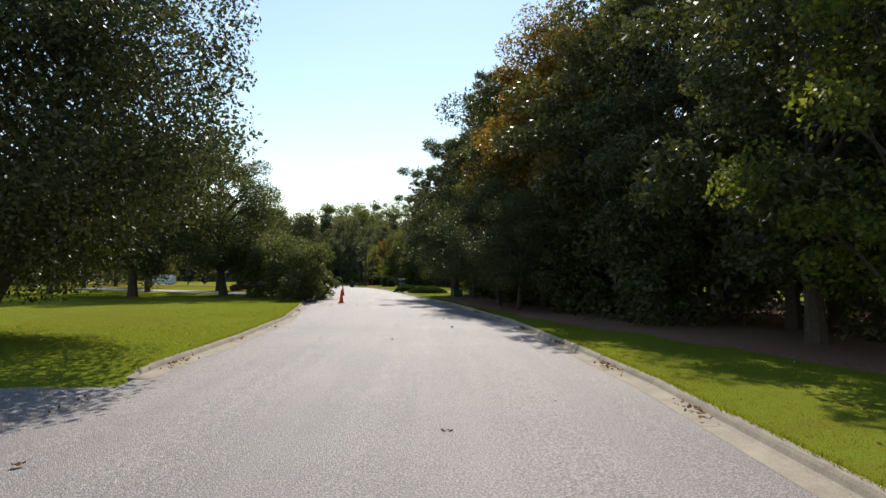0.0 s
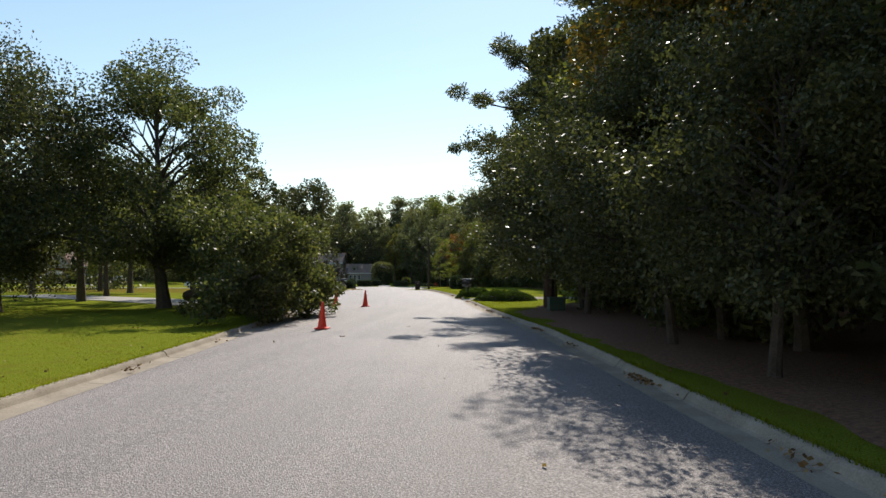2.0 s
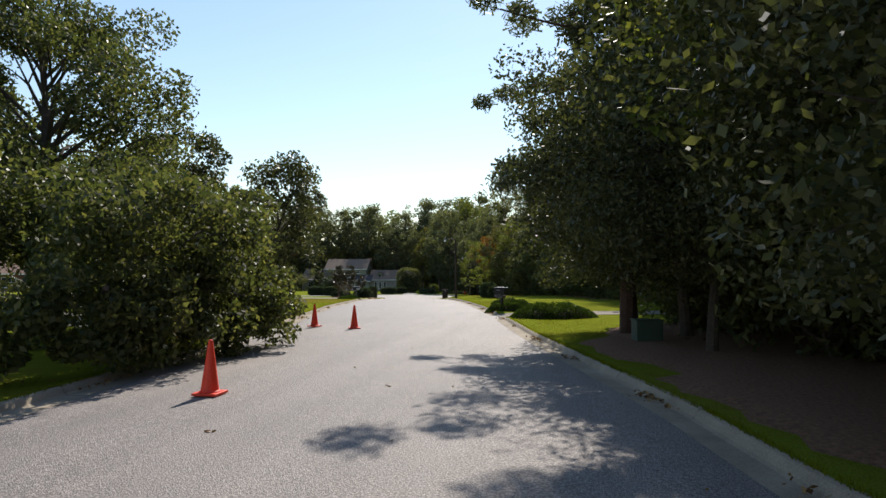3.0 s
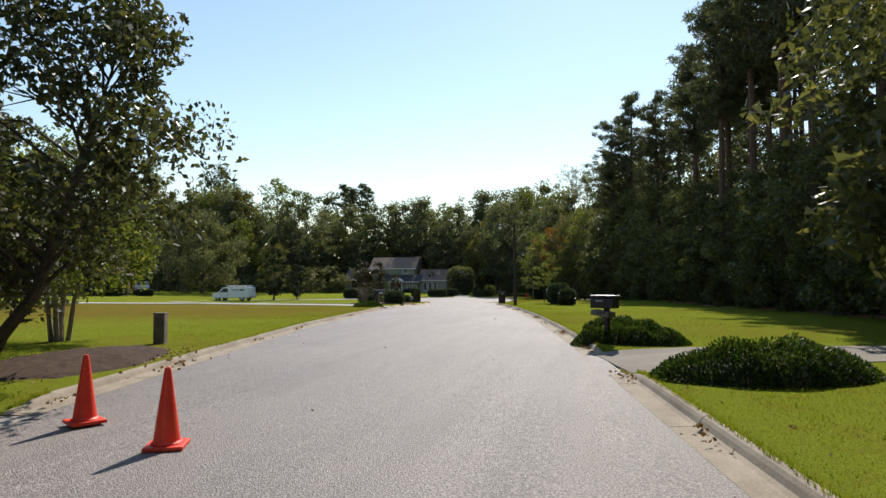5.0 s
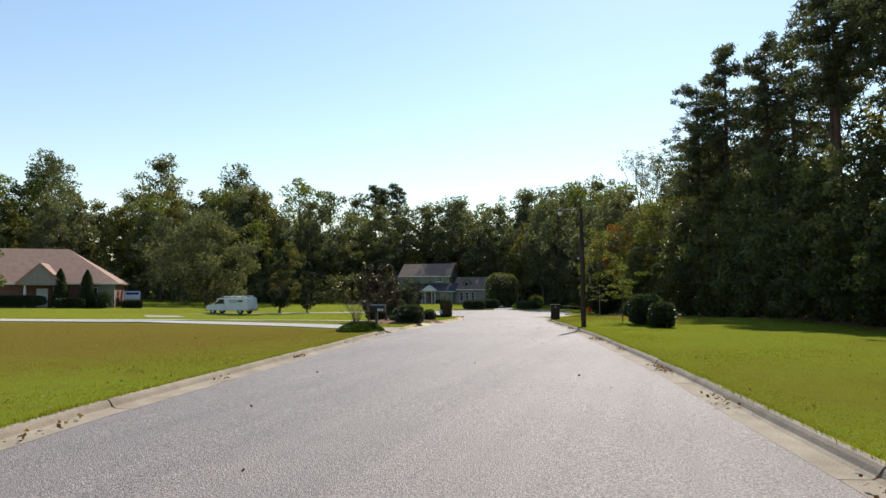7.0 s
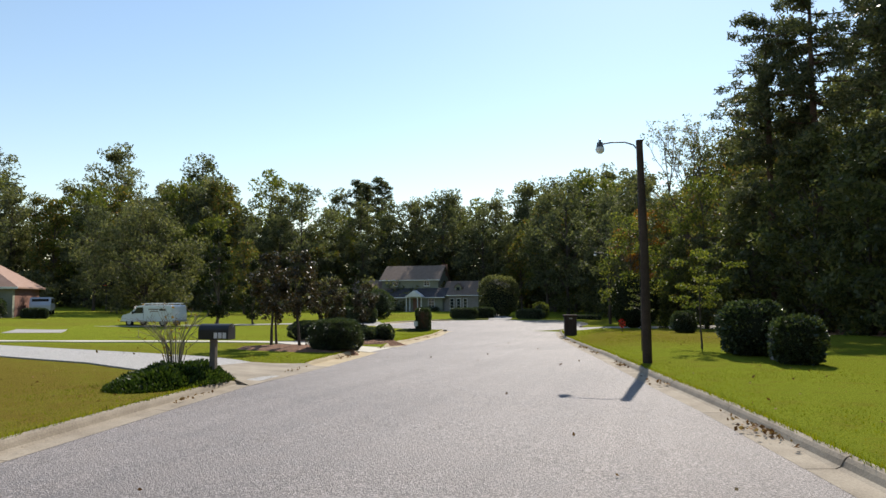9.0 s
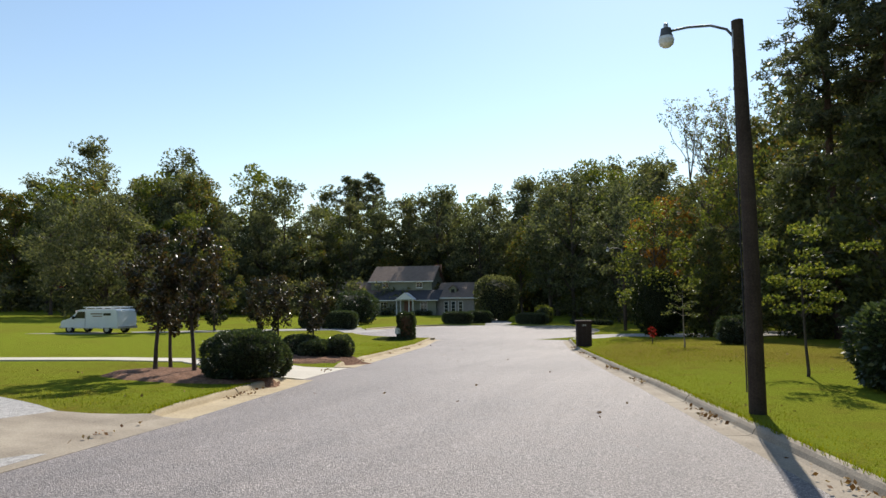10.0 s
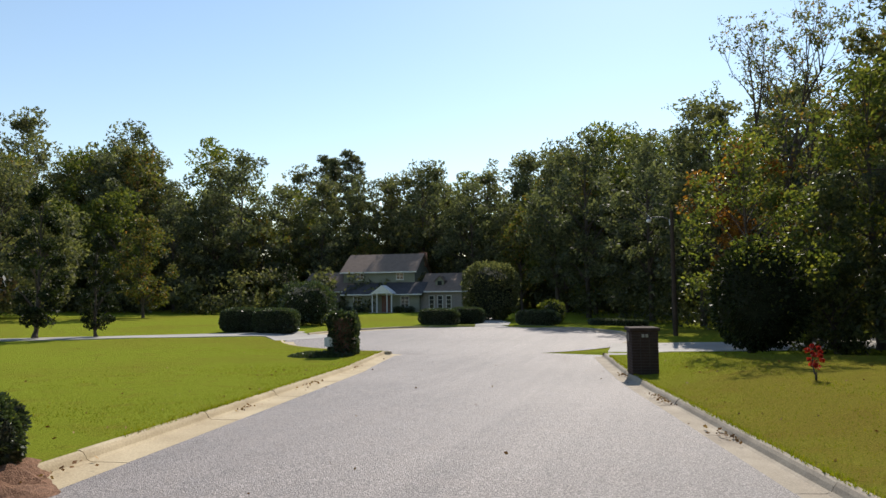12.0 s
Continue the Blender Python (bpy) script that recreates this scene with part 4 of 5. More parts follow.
def shrub(name, x, y, rx, ry, h, leaf, mat, seed, label, n=None, rz=0, category="shrub", group="", clip=0.75):
    rng = np.random.default_rng(seed)
    root = thing(name, pose(x, y, land(x, y) - 0.05, 0, 0, rz), label, category, group)
    part("twig_core", core_ball(rx * 0.9, ry * 0.9, h * 0.47, seed), INNER_SHADE, root)
    n = n or int(1500 * (rx + ry) * h / leaf * 0.16)
    p = rng.normal(size=(n, 3))
    p /= np.linalg.norm(p, axis=1)[:, None]
    lump = np.array([noise.noise(Vector(q) * 2.2 + Vector((seed, 3, 1))) for q in p])
    k = (0.9 + 0.16 * lump + rng.normal(size=n) * 0.035)[:, None]
    q = np.sign(p) * np.abs(p) ** clip
    q = q * k * np.array([rx, ry, h / 2]) + np.array([0, 0, h / 2])
    part("leaves", leaf_cloud(q[q[:, 2] > 0.02], leaf, rng, directions=p[q[:, 2] > 0.02]), mat, root)
    return root


def hedge(x, y, length, width, h, seed, label, rz=0, leaf=0.1, mat=None):
    """A clipped hedge with rounded shoulders."""
    rng = np.random.default_rng(seed)
    root = thing("hedge", pose(x, y, land(x, y) - 0.05, 0, 0, rz), label, "hedge")
    part("twig_core", box((0, 0, h * 0.48), (length * 0.86, width * 0.84, h * 0.88), 0.3), INNER_SHADE, root)
    n = int(420 * (length * h * 2 + width * h * 2 + length * width))
    q = rng.uniform(-1, 1, size=(n, 3))
    a = np.abs(q)
    q = q / ((a ** 3.6).sum(axis=1)[:, None] ** (1 / 3.6))
    d = q / np.linalg.norm(q, axis=1)[:, None]
    lump = np.array([noise.noise(Vector(v) * 1.9 + Vector((seed, 0, 2))) for v in q])
    q = q * (0.985 + 0.05 * lump + rng.normal(size=n) * 0.02)[:, None] * np.array([length / 2, width / 2, h / 2]) + np.array([0, 0, h / 2])
    part("leaves", leaf_cloud(q[q[:, 2] > 0.03], leaf, rng, directions=d[q[:, 2] > 0.03]), mat or BOXWOOD, root)
    return root


def ground_cover(name, x, y, rx, ry, h, leaf, mat, seed, label, n, rz=0):
    """A low spreading plant with upright sprays."""
    rng = np.random.default_rng(seed)
    root = thing(name, pose(x, y, 0, 0, 0, rz), label, "shrub")
    a, r = rng.uniform(0, 6.283, n), np.sqrt(rng.random(n))
    px, py = np.cos(a) * r * rx, np.sin(a) * r * ry
    c, s = math.cos(radians(rz)), math.sin(radians(rz))
    top = np.array([noise.noise(Vector((u * 1.6, v * 1.6, seed))) for u, v in zip(px, py)])
    pz = h * (1 - r ** 3) * (0.75 + 0.45 * top) * rng.random(n) ** 0.35
    g = np.array([land(x + u * c - v * s, y + u * s + v * c) for u, v in zip(px, py)])
    d = np.stack([np.cos(a) * 0.5, np.sin(a) * 0.5, np.full(n, 0.8)], axis=1)
    part("leaves", leaf_cloud(np.stack([px, py, g + pz], axis=1), leaf, rng, 0.4, 0.2, d), mat, root)
    # solid body under the sprays, with inner shade put into its colour
    bm = bmesh.new()
    rings = []
    for i in range(6):
        k = 0.92 * i / 5
        ring = []
        for j in range(18):
            u, v = math.cos(j * 0.349) * rx * k, math.sin(j * 0.349) * ry * k
            ring.append(bm.verts.new((u, v, land(x + u * c - v * s, y + u * s + v * c) + h * 0.42 * (1 - (i / 5) ** 3) - 0.03)))
        rings.append(ring)
    for r0, r1 in zip(rings[1:], rings[2:]):
        for j in range(18):
            bm.faces.new((r0[j], r0[(j + 1) % 18], r1[(j + 1) % 18], r1[j]))
    bm.faces.new(rings[1])
    bmesh.ops.delete(bm, geom=rings[0], context="VERTS")
    part("twig_core", bm, INNER_SHADE, root)
    return root


# along the near kerbs
ground_cover("juniper", -3.75, 65.75, 1.5, 1.0, 0.78, 0.085, JUNIPER, 81, "spreading dark green juniper round the mailbox post", 9000, -20)
ground_cover("juniper", -1.75, 60.35, 1.9, 1.05, 0.8, 0.085, JUNIPER, 82, "spreading dark green juniper beside the concrete driveway", 9500, 20)
ground_cover("ground_cover", -19.45, 87.7, 0.95, 1.65, 0.42, 0.1, JUNIPER, 83, "low bright green ground cover behind the kerb", 8500, 12)
ground_cover("ivy_bed", -27.1, 119.7, 1.2, 0.9, 0.22, 0.1, BOXWOOD, 84, "low ivy bed at the foot of the overgrown mailbox pillar", 2600, 15)
B = "shrub bed by the driveway"
shrub("boxwood", -20.8, 96.6, 0.82, 0.8, 1.14, 0.048, BOXWOOD, 91, "large rounded boxwood in the mulch bed", n=24000, group=B)
shrub("boxwood", -20.72, 97.55, 0.46, 0.46, 0.84, 0.046, BOXWOOD, 92, "smaller boxwood grown against the large one", n=10000, group=B)
for i, (x, y, r, h) in enumerate([(-25.65, 103.0, 0.8, 0.98), (-24.55, 103.2, 0.42, 0.72), (-23.45, 103.4, 0.6, 0.86), (-22.7, 102.95, 0.5, 0.7), (-22.1, 103.5, 0.46, 0.82)]):
    shrub("boxwood", x, y, r, r, h, 0.05, BOXWOOD, 93 + i, "rounded clipped boxwood beyond the driveway", n=int(14000 * r), group=B)
shrub("lawn_bush", -8.15, 98.0, 0.92, 0.92, 1.68, 0.1, BOXWOOD, 101, "broad dense green bush on the lawn by the woods")
shrub("lawn_bush", -7.35, 96.0, 0.68, 0.75, 1.3, 0.09, BOXWOOD, 102, "dense green bush next to the broad one")
shrub("lawn_bush", -9.4, 113.0, 0.66, 0.66, 1.2, 0.08, BOXWOOD, 103, "dark ball-shaped bush on the lawn")
shrub("round_bush", -27.6, 148.0, 2.35, 2.2, 4.7, 0.2, PALE_OLIVE, 104, "tall rounded green bush by the back house", n=9000)
shrub("round_bush", -38.6, 138.6, 2.0, 1.8, 3.2, 0.16, BOXWOOD, 105, "large dark rounded bush behind the hedge", n=6000)
shrub("evergreen", -12.1, 122.3, 1.6, 1.5, 3.9, 0.13, GLOSSY, 108, "dense dark evergreen shrub at the lawn's edge", n=7000, clip=0.95)
shrub("golden_shrub", -22.0, 143.0, 0.9, 0.8, 1.7, 0.12, FRESH, 106, "bright yellow-green shrub behind the clipped hedge", n=1500)
shrub("azalea", -22.6, 98.6, 0.4, 0.4, 0.5, 0.06, BOXWOOD, 107, "small shrub at the edge of the mulch", n=900)
hedge(-39.4, 132.2, 2.6, 1.7, 1.5, 111, "clipped rounded hedge block on the lawn", 10)
hedge(-36.6, 131.6, 2.6, 1.8, 1.5, 112, "clipped rounded hedge block, sunlit on top", 10)
hedge(-29.5, 140.6, 2.9, 1.3, 1.15, 113, "long clipped hedge at the turning circle", -8)
hedge(-28.0, 142.4, 2.6, 1.2, 1.2, 114, "clipped hedge behind the long one", -8)
hedge(-22.7, 140.9, 3.2, 1.2, 1.05, 115, "long clipped hedge beside the far driveway", -25)
hedge(-17.6, 140.6, 4.2, 0.9, 0.5, 116, "low dark hedge row by the turning circle", -30)
drive("driveway_7", [(-25.6, 139.9), (-26.2, 143.0), (-30.0, 152.0), (-33.0, 160.0)], [2.2, 2.4, 2.6, 2.8], PALE, "pale concrete driveway between two clipped hedges")


def bed(name, x, y, rx, ry, label, rz=0, h=0.12, mat=MULCH):
    """A heaped mulch bed with an uneven rim."""
    bm, rings = bmesh.new(), []
    c, s = math.cos(radians(rz)), math.sin(radians(rz))
    for i in range(1, 9):
        ring = []
        for j in range(40):
            k = i / 8 * (1 + 0.12 * noise.noise(Vector((math.cos(j * 0.157) * 2, math.sin(j * 0.157) * 2, x))))
            u, v = math.cos(j * 0.15708) * rx * k, math.sin(j * 0.15708) * ry * k
            px, py = x + u * c - v * s, y + u * s + v * c
            z = land(px, py) + h * (1 - (i / 8) ** 2) + 0.045 * noise.noise(Vector((px * 4, py * 4, 0))) - (0.04 if i == 8 else -0.02)
            ring.append(bm.verts.new((px, py, z)))
        rings.append(ring)
    for r0, r1 in zip(rings, rings[1:]):
        for j in range(40):
            bm.faces.new((r0[j], r0[(j + 1) % 40], r1[(j + 1) % 40], r1[j]))
    bm.faces.new(rings[0])
    tagged(part(name, bm, mat), label, "mulch bed", kind="structure")


bed("mulch_bed", -14.35, 59.5, 1.55, 2.6, "dark brown mulch bed littered with leaves and twigs", 20, 0.16, DARK_MULCH)
bed("mulch_bed_2", -22.5, 96.95, 2.6, 1.5, "reddish-brown mulch bed under small trees", -14)
bed("mulch_bed_3", -23.5, 102.85, 2.6, 1.5, "reddish-brown mulch bed under clipped shrubs", 12)


def topiary(x, y, r, h, seed):
    """An evergreen clipped to a tall cone with a rounded tip."""
    rng = np.random.default_rng(seed)
    root = thing("topiary", pose(x, y, land(x, y) - 0.05), "tall dark clipped cone of evergreen by the porch", "shrub", "clipped cones by the porch")
    part("twig_core", lathe([(r * 0.8, 0.0), (r * 0.92, h * 0.18), (r * 0.8, h * 0.5), (r * 0.45, h * 0.82), (0.05, h * 0.98)], 14), INNER_SHADE, root)
    u, a = rng.random(5200), rng.uniform(0, 6.283, 5200)
    k = r * np.interp(u, [0, 0.18, 0.5, 0.82, 1.0], [0.9, 1.02, 0.9, 0.54, 0.06]) * (1 + rng.normal(size=5200) * 0.06)
    d = np.stack([np.cos(a), np.sin(a), np.full(5200, 0.4)], axis=1)
    part("leaves", leaf_cloud(np.stack([np.cos(a) * k, np.sin(a) * k, u * h + 0.05], axis=1), 0.12, rng, directions=d), BOXWOOD, root)


topiary(-68.55, 118.5, 0.75, 4.2, 131)
topiary(-70.6, 116.8, 0.75, 4.2, 132)
hedge(-72.9, 113.2, 6.0, 1.1, 1.2, 133, "long clipped hedge before the brick house", 40, 0.12)
hedge(-68.9, 116.6, 3.0, 1.0, 1.05, 134, "short clipped hedge before the porch", 40, 0.12)
hedge(-65.2, 121.7, 2.2, 1.0, 1.0, 135, "clipped hedge at the house corner", 40, 0.12)
shrub("round_bush", -67.0, 119.3, 0.9, 0.8, 1.9, 0.12, BOXWOOD, 136, "rounded pale-tipped bush by the house corner", n=2600)

# small ornamental trees
M = "bronze-leaved trees in the beds"
mag = tree("magnolia", tree_meshes(3.4, 0.86, 0.36, 38, 90, 0.10, 121, 0.05, squash=0.9, taper=0.5), BARK, MAGNOLIA, (-23.45, 96.9), "slender magnolia with dark bronze leaves", 0, 1, "tree", M)
for x, y, rz, k in [(-23.9, 97.9, 50, 0.9), (-22.3, 96.85, 100, 0.95), (-23.3, 104.0, 160, 0.78), (-24.8, 104.1, 220, 0.8), (-25.8, 104.4, 280, 0.78)]:
    again(mag, x, y, rz, k)
dark_mag = tree("magnolia", tree_meshes(8.6, 1.9, 0.05, 60, 150, 0.19, 122, 0.16, squash=0.8, taper=0.7), BARK, GLOSSY, (-47.8, 125.2), "tall dark magnolia with glossy leaves", 0, 1, "tree")
again(dark_mag, -45.2, 126.8, 80, 0.66, "lower dark magnolia with glossy leaves")
again(dark_mag, -43.0, 143.0, 170, 0.66, "dark glossy-leaved tree beside the hedge")
young = tree("young_tree", tree_meshes(3.3, 1.15, 0.35, 30, 70, 0.085, 123, 0.03, squash=0.5, taper=0.2), BARK, FRESH, (-9.4, 99.7), "young tree with bright yellow-green leaves", 0, 1, "tree")
thin = tree("sapling", tree_meshes(2.3, 0.9, 0.45, 16, 26, 0.08, 124, 0.025, squash=0.4), PALE_BARK, OLIVE, (-11.4, 109.0), "thin sapling with sparse leaves on the lawn", 0, 1, "tree")
red = tree("red_maple", tree_meshes(0.7, 0.24, 0.3, 14, 60, 0.05, 125, 0.018, squash=0.9), BARK, SCARLET, (-12.5, 112.8), "small scarlet-leaved maple on the lawn", 0, 1, "tree")
tree("woodland_tree", tree_meshes(8.2, 2.7, 0.12, 60, 80, 0.15, 126, 0.1), BARK, FRESH, (-12.3, 122.6), "feathery yellow-green tree by the turning circle", 0, 1, "tree", W)
tree("woodland_tree", bare_tree_meshes(18.4, 127, 12, 0.17, 0.24, 0.6), BARK, AMBER, (-8.0, 139.0), "tall thinly leaved tree with bare limbs", 0, 1, "tree", W)

tree("woodland_tree", tree_meshes(8.9, 2.6, 0.3, 44, 100, 0.18, 128, 0.14), BARK, RUSSET, (-11.4, 129.8), "tree with russet and orange leaves at the wood's edge", 0, 1, "tree", W)
tree("woodland_tree", tree_meshes(11.2, 3.0, 0.15, 56, 90, 0.2, 129, 0.16), BARK, FRESH, (-7.4, 126.5), "yellow-green tree at the edge of the pines", 0, 1, "tree", W)


def bare_shrub():
    rng = np.random.default_rng(131)
    root = thing("bare_shrub", pose(-19.9, 88.2, land(-19.9, 88.2)), "leafless shrub of thin pale twigs by the mailbox", "shrub")
    for _ in range(26):
        a, o, h = rng.uniform(0, 6.28), rng.uniform(0.25, 0.95), rng.uniform(0.75, 1.4)
        e = Vector((math.cos(a) * o, math.sin(a) * o, h))
        mid_p = Vector((e.x * 0.35, e.y * 0.35, h * 0.6))
        bm = tube([(0.06 * math.cos(a), 0.06 * math.sin(a), -0.1), mid_p, e], [0.012, 0.008, 0.003], 5)
        for _ in range(4):
            t = rng.uniform(0.3, 1.0)
            q = mid_p.lerp(e, t)
            add_tube(bm, [q, q + Vector((rng.normal() * 0.16, rng.normal() * 0.16, rng.uniform(0.05, 0.3)))], [0.005, 0.002], 4)
        part("twig", bm, PALE_BARK, root)
    p = rng.normal(size=(90, 3)) * np.array([0.45, 0.45, 0.3]) + np.array([0, 0, 1.0])
    part("leaves", leaf_cloud(p, 0.06, rng), RUST, root)


bare_shrub()


# ---- street furniture ----
def traffic_cone():
    root = thing("traffic_cone", pose(-6.8, 42.4, land(-6.8, 42.4)), "bright orange-red traffic cone standing on the asphalt", "traffic cone", "cones round the fallen tree")
    part("base", box((0, 0, 0.02), (0.38, 0.38, 0.04), 0.012), ORANGE, root)
    part("cone", lathe([(0.145, 0.03), (0.15, 0.05), (0.13, 0.07), (0.035, 0.76), (0.03, 0.785), (0.018, 0.79)], 22), ORANGE, root)
    part("tip", lathe([(0.026, 0.784), (0.026, 0.796), (0.012, 0.8)], 14), ORANGE, root)
    return root


cone = traffic_cone()
for x, y, rz in [(-8.46, 54.6, 25), (-10.15, 55.3, 60)]:
    copy_thing(cone, pose(x, y, land(x, y), 0, 0, rz))
for ob in [cone] + [o for o in scene.objects if o.name.startswith("traffic_cone.")]:
    ob.location.z += 0.05


def street_lamp(x, y, top, arm_z, reach, label, lean=0.0):
    g = land(x, y)
    root = thing("street_lamp", pose(x, y, g), label, "street lamp")
    h = top - g
    part("pole", tube([(0, 0, -0.3), (0, 0, h * 0.5), (lean, 0, h)], [0.122, 0.106, 0.086], 14), POLE_WOOD, root)
    z = arm_z - g
    part("arm", tube([(-0.08, 0, z - 0.2), (-0.2, 0, z - 0.04), (-0.42, 0, z + 0.05), (-reach * 0.7, 0, z + 0.07), (-reach, 0, z + 0.04)], [0.02] * 5, 8), DARK_STEEL, root)
    part("bracket", box((-0.1, 0, z - 0.22), (0.06, 0.1, 0.3), 0.01), GREY_METAL, root)
    head = part("lamp_head", lathe([(0.045, z + 0.1), (0.075, z + 0.09), (0.09, z + 0.0), (0.105, z - 0.04)], 18), DARK_STEEL, root)
    head.location.x = -reach
    p = part("photocell", lathe([(0.035, z + 0.1), (0.035, z + 0.17), (0.02, z + 0.18)], 12), GREY_METAL, root)
    p.location.x = -reach
    b = part("globe", lathe([(0.1, z - 0.04), (0.12, z - 0.09), (0.105, z - 0.16), (0.06, z - 0.2), (0.02, z - 0.21)], 18), LAMP_GLASS, root, "frosted glass bowl")
    b.location.x = -reach
    part("cable", tube([(-0.11, 0.02, z - 0.35), (-0.12, 0.03, z - 0.8), (-0.13, 0.02, 0.3)], [0.01] * 3, 6), BLACK_METAL, root)


street_lamp(-10.98, 95.0, 5.62, 5.55, 1.06, "dark wooden lamp pole with curved arm on the lawn", -0.05)
street_lamp(-14.4, 132.4, 5.3, 4.95, 1.1, "dark lamp pole half hidden in the trees")


def bars(parent, y, z, n, w, h, gap, mat, x0=0.0, facing="y"):
    for k in range(n):
        c = (x0 + (k - (n - 1) / 2) * (w + gap), y, z) if facing == "y" else (y, x0 + (k - (n - 1) / 2) * (w + gap), z)
        s = (w, 0.006, h) if facing == "y" else (0.006, w, h)
        part("number_bar", box(c, s), mat, parent)


def mailbox(x, y, rz, label, holder, top, size=(0.26, 0.56, 0.28)):
    """A long arched box on a post; the door looks along -y of the thing."""
    g = land(x, y)
    root = thing("mailbox", pose(x, y, g, 0, 0, rz), label, "mailbox")
    w, l, h = size
    z = top - h
    outline = [(-w / 2, z), (w / 2, z), (w / 2, z + h * 0.58)] + [(w / 2 * math.cos(a), z + h * 0.58 + h * 0.42 * math.sin(a)) for a in np.linspace(0.15, 2.99, 10)] + [(-w / 2, z + h * 0.58)]
    part("box", extrude_outline(outline, l), BLACK_METAL, root)
    door = part("door", extrude_outline([(px * 1.04, z + (pz - z) * 1.03 - 0.004) for px, pz in outline], 0.02), BLACK_METAL, root)
    door.location.y = -l / 2 - 0.012
    part("latch", box((0, -l / 2 - 0.035, z + h * 0.86), (0.03, 0.03, 0.04), 0.005), GREY_METAL, root, "small metal latch")
    part("flag", box((w / 2 + 0.012, -l * 0.1, z + h * 0.6), (0.01, 0.2, 0.035), 0.003), GREY_METAL, root)
    part("post", box((0, 0.05, (z + 0.02) / 2 - 0.15), (0.11, 0.11, z + 0.3), 0.008), holder, root)
    return root, z


mb, mz = mailbox(-4.3, 65.3, -122, "black mailbox on a post with a plaque below", BLACK_METAL, 1.16, (0.3, 0.6, 0.3))
plaque = part("plaque", box((0, 0, 0), (0.34, 0.5, 0.13), 0.02), GREY_WOOD, mb, "crooked grey plaque under the box")
plaque.matrix_basis = pose(0.02, -0.05, mz - 0.13, -6)
# pale strip added on the black box to stand in for sunlight
part("roof", box((0, 0, mz + 0.305), (0.34, 0.66, 0.025), 0.008), GREY_METAL, mb, "pale strip along the top for the sunlit lid")
bars(mb, 0.19, mz - 0.12, 3, 0.05, 0.07, 0.03, BLACK_METAL, 0.0, "x")
mb2, mz2 = mailbox(-18.85, 88.1, 100, "black mailbox on a grey wooden post", GREY_WOOD, 1.08, (0.28, 0.6, 0.3))
bars(mb2, -0.146, mz2 + 0.08, 3, 0.07, 0.11, 0.02, WHITE_PAINT, -0.15, "x")


def marker_post():
    root = thing("marker_post", pose(-15.0, 62.6, land(-15.0, 62.6), 0, 0, 20), "stout weathered grey post at the lawn's edge", "post")
    part("post", box((0, 0, 0.34), (0.27, 0.27, 0.84), 0.03), GREY_WOOD, root)
    part("cap", box((0, 0, 0.775), (0.285, 0.285, 0.04), 0.015), GREY_WOOD, root)


marker_post()


def brick_pillar():
    """A mailbox pillar of dark bricks laid in courses."""
    root = thing("brick_pillar", pose(-15.75, 117.2, land(-15.75, 117.2), 0, 0, 13), "dark brick mailbox pillar with a slab cap", "mailbox pillar")
    w, h = 0.70, 1.22
    part("mortar_core", box((0, 0, h / 2 - 0.05), (w - 0.02, w - 0.02, h + 0.1)), MORTAR, root)
    bl = box((0, 0, 0), (0.215, 0.1, 0.062), 0.006)
    me = bpy.data.meshes.new("brick")
    bl.to_mesh(me)
    bl.free()
    me.materials.append(DARK_BRICK)
    for c in range(16):
        z = 0.04 + c * 0.076
        for s in range(4):
            for k in range(3):
                o = -w / 2 + 0.115 + k * 0.232 + (0.0 if c % 2 else 0.004)
                m = pose(0, 0, 0, 0, 0, 90 * s) @ pose(o - 0.005, -w / 2 + 0.046, z)
                ob = new("brick", me)
                ob.parent = root
                ob.matrix_basis = m
    part("cap", box((0, 0, h + 0.0), (w + 0.1, w + 0.1, 0.09), 0.02), DARK_BRICK, root)
    part("mailbox_door", box((-w / 2 - 0.012, 0, 1.0), (0.02, 0.24, 0.24), 0.008), BLACK_METAL, root)
    bars(root, -w / 2 - 0.008, 1.05, 2, 0.07, 0.09, 0.03, GREY_METAL, 0.0)


brick_pillar()


def ivy_pillar():
    root = thing("ivy_pillar", pose(-26.5, 120.4, land(-26.5, 120.4), 0, 0, 13), "mailbox pillar wholly overgrown with ivy", "mailbox pillar")
    rng = np.random.default_rng(141)
    part("pillar", box((0, 0, 0.65), (0.66, 0.66, 1.4), 0.03), RED_BRICK, root)
    n = 5200
    q = rng.uniform(-1, 1, size=(n, 3))
    q = q / ((np.abs(q) ** 6).sum(axis=1)[:, None] ** (1 / 6))
    d = q / np.linalg.norm(q, axis=1)[:, None]
    lump = np.array([noise.noise(Vector(v) * 2.0) for v in q])
    q = q * (1.0 + 0.13 * lump + rng.normal(size=n) * 0.04)[:, None] * np.array([0.5, 0.5, 0.8]) + np.array([0, 0, 0.76])
    part("ivy", leaf_cloud(q[q[:, 2] > 0.02], 0.1, rng, 0.8, directions=d[q[:, 2] > 0.02]), BOXWOOD, root, "dark ivy leaves")
    part("sign", box((-0.42, -0.5, 0.52), (0.34, 0.02, 0.34), 0.004, 12), WHITE_PAINT, root, "blank white sign plate")


ivy_pillar()


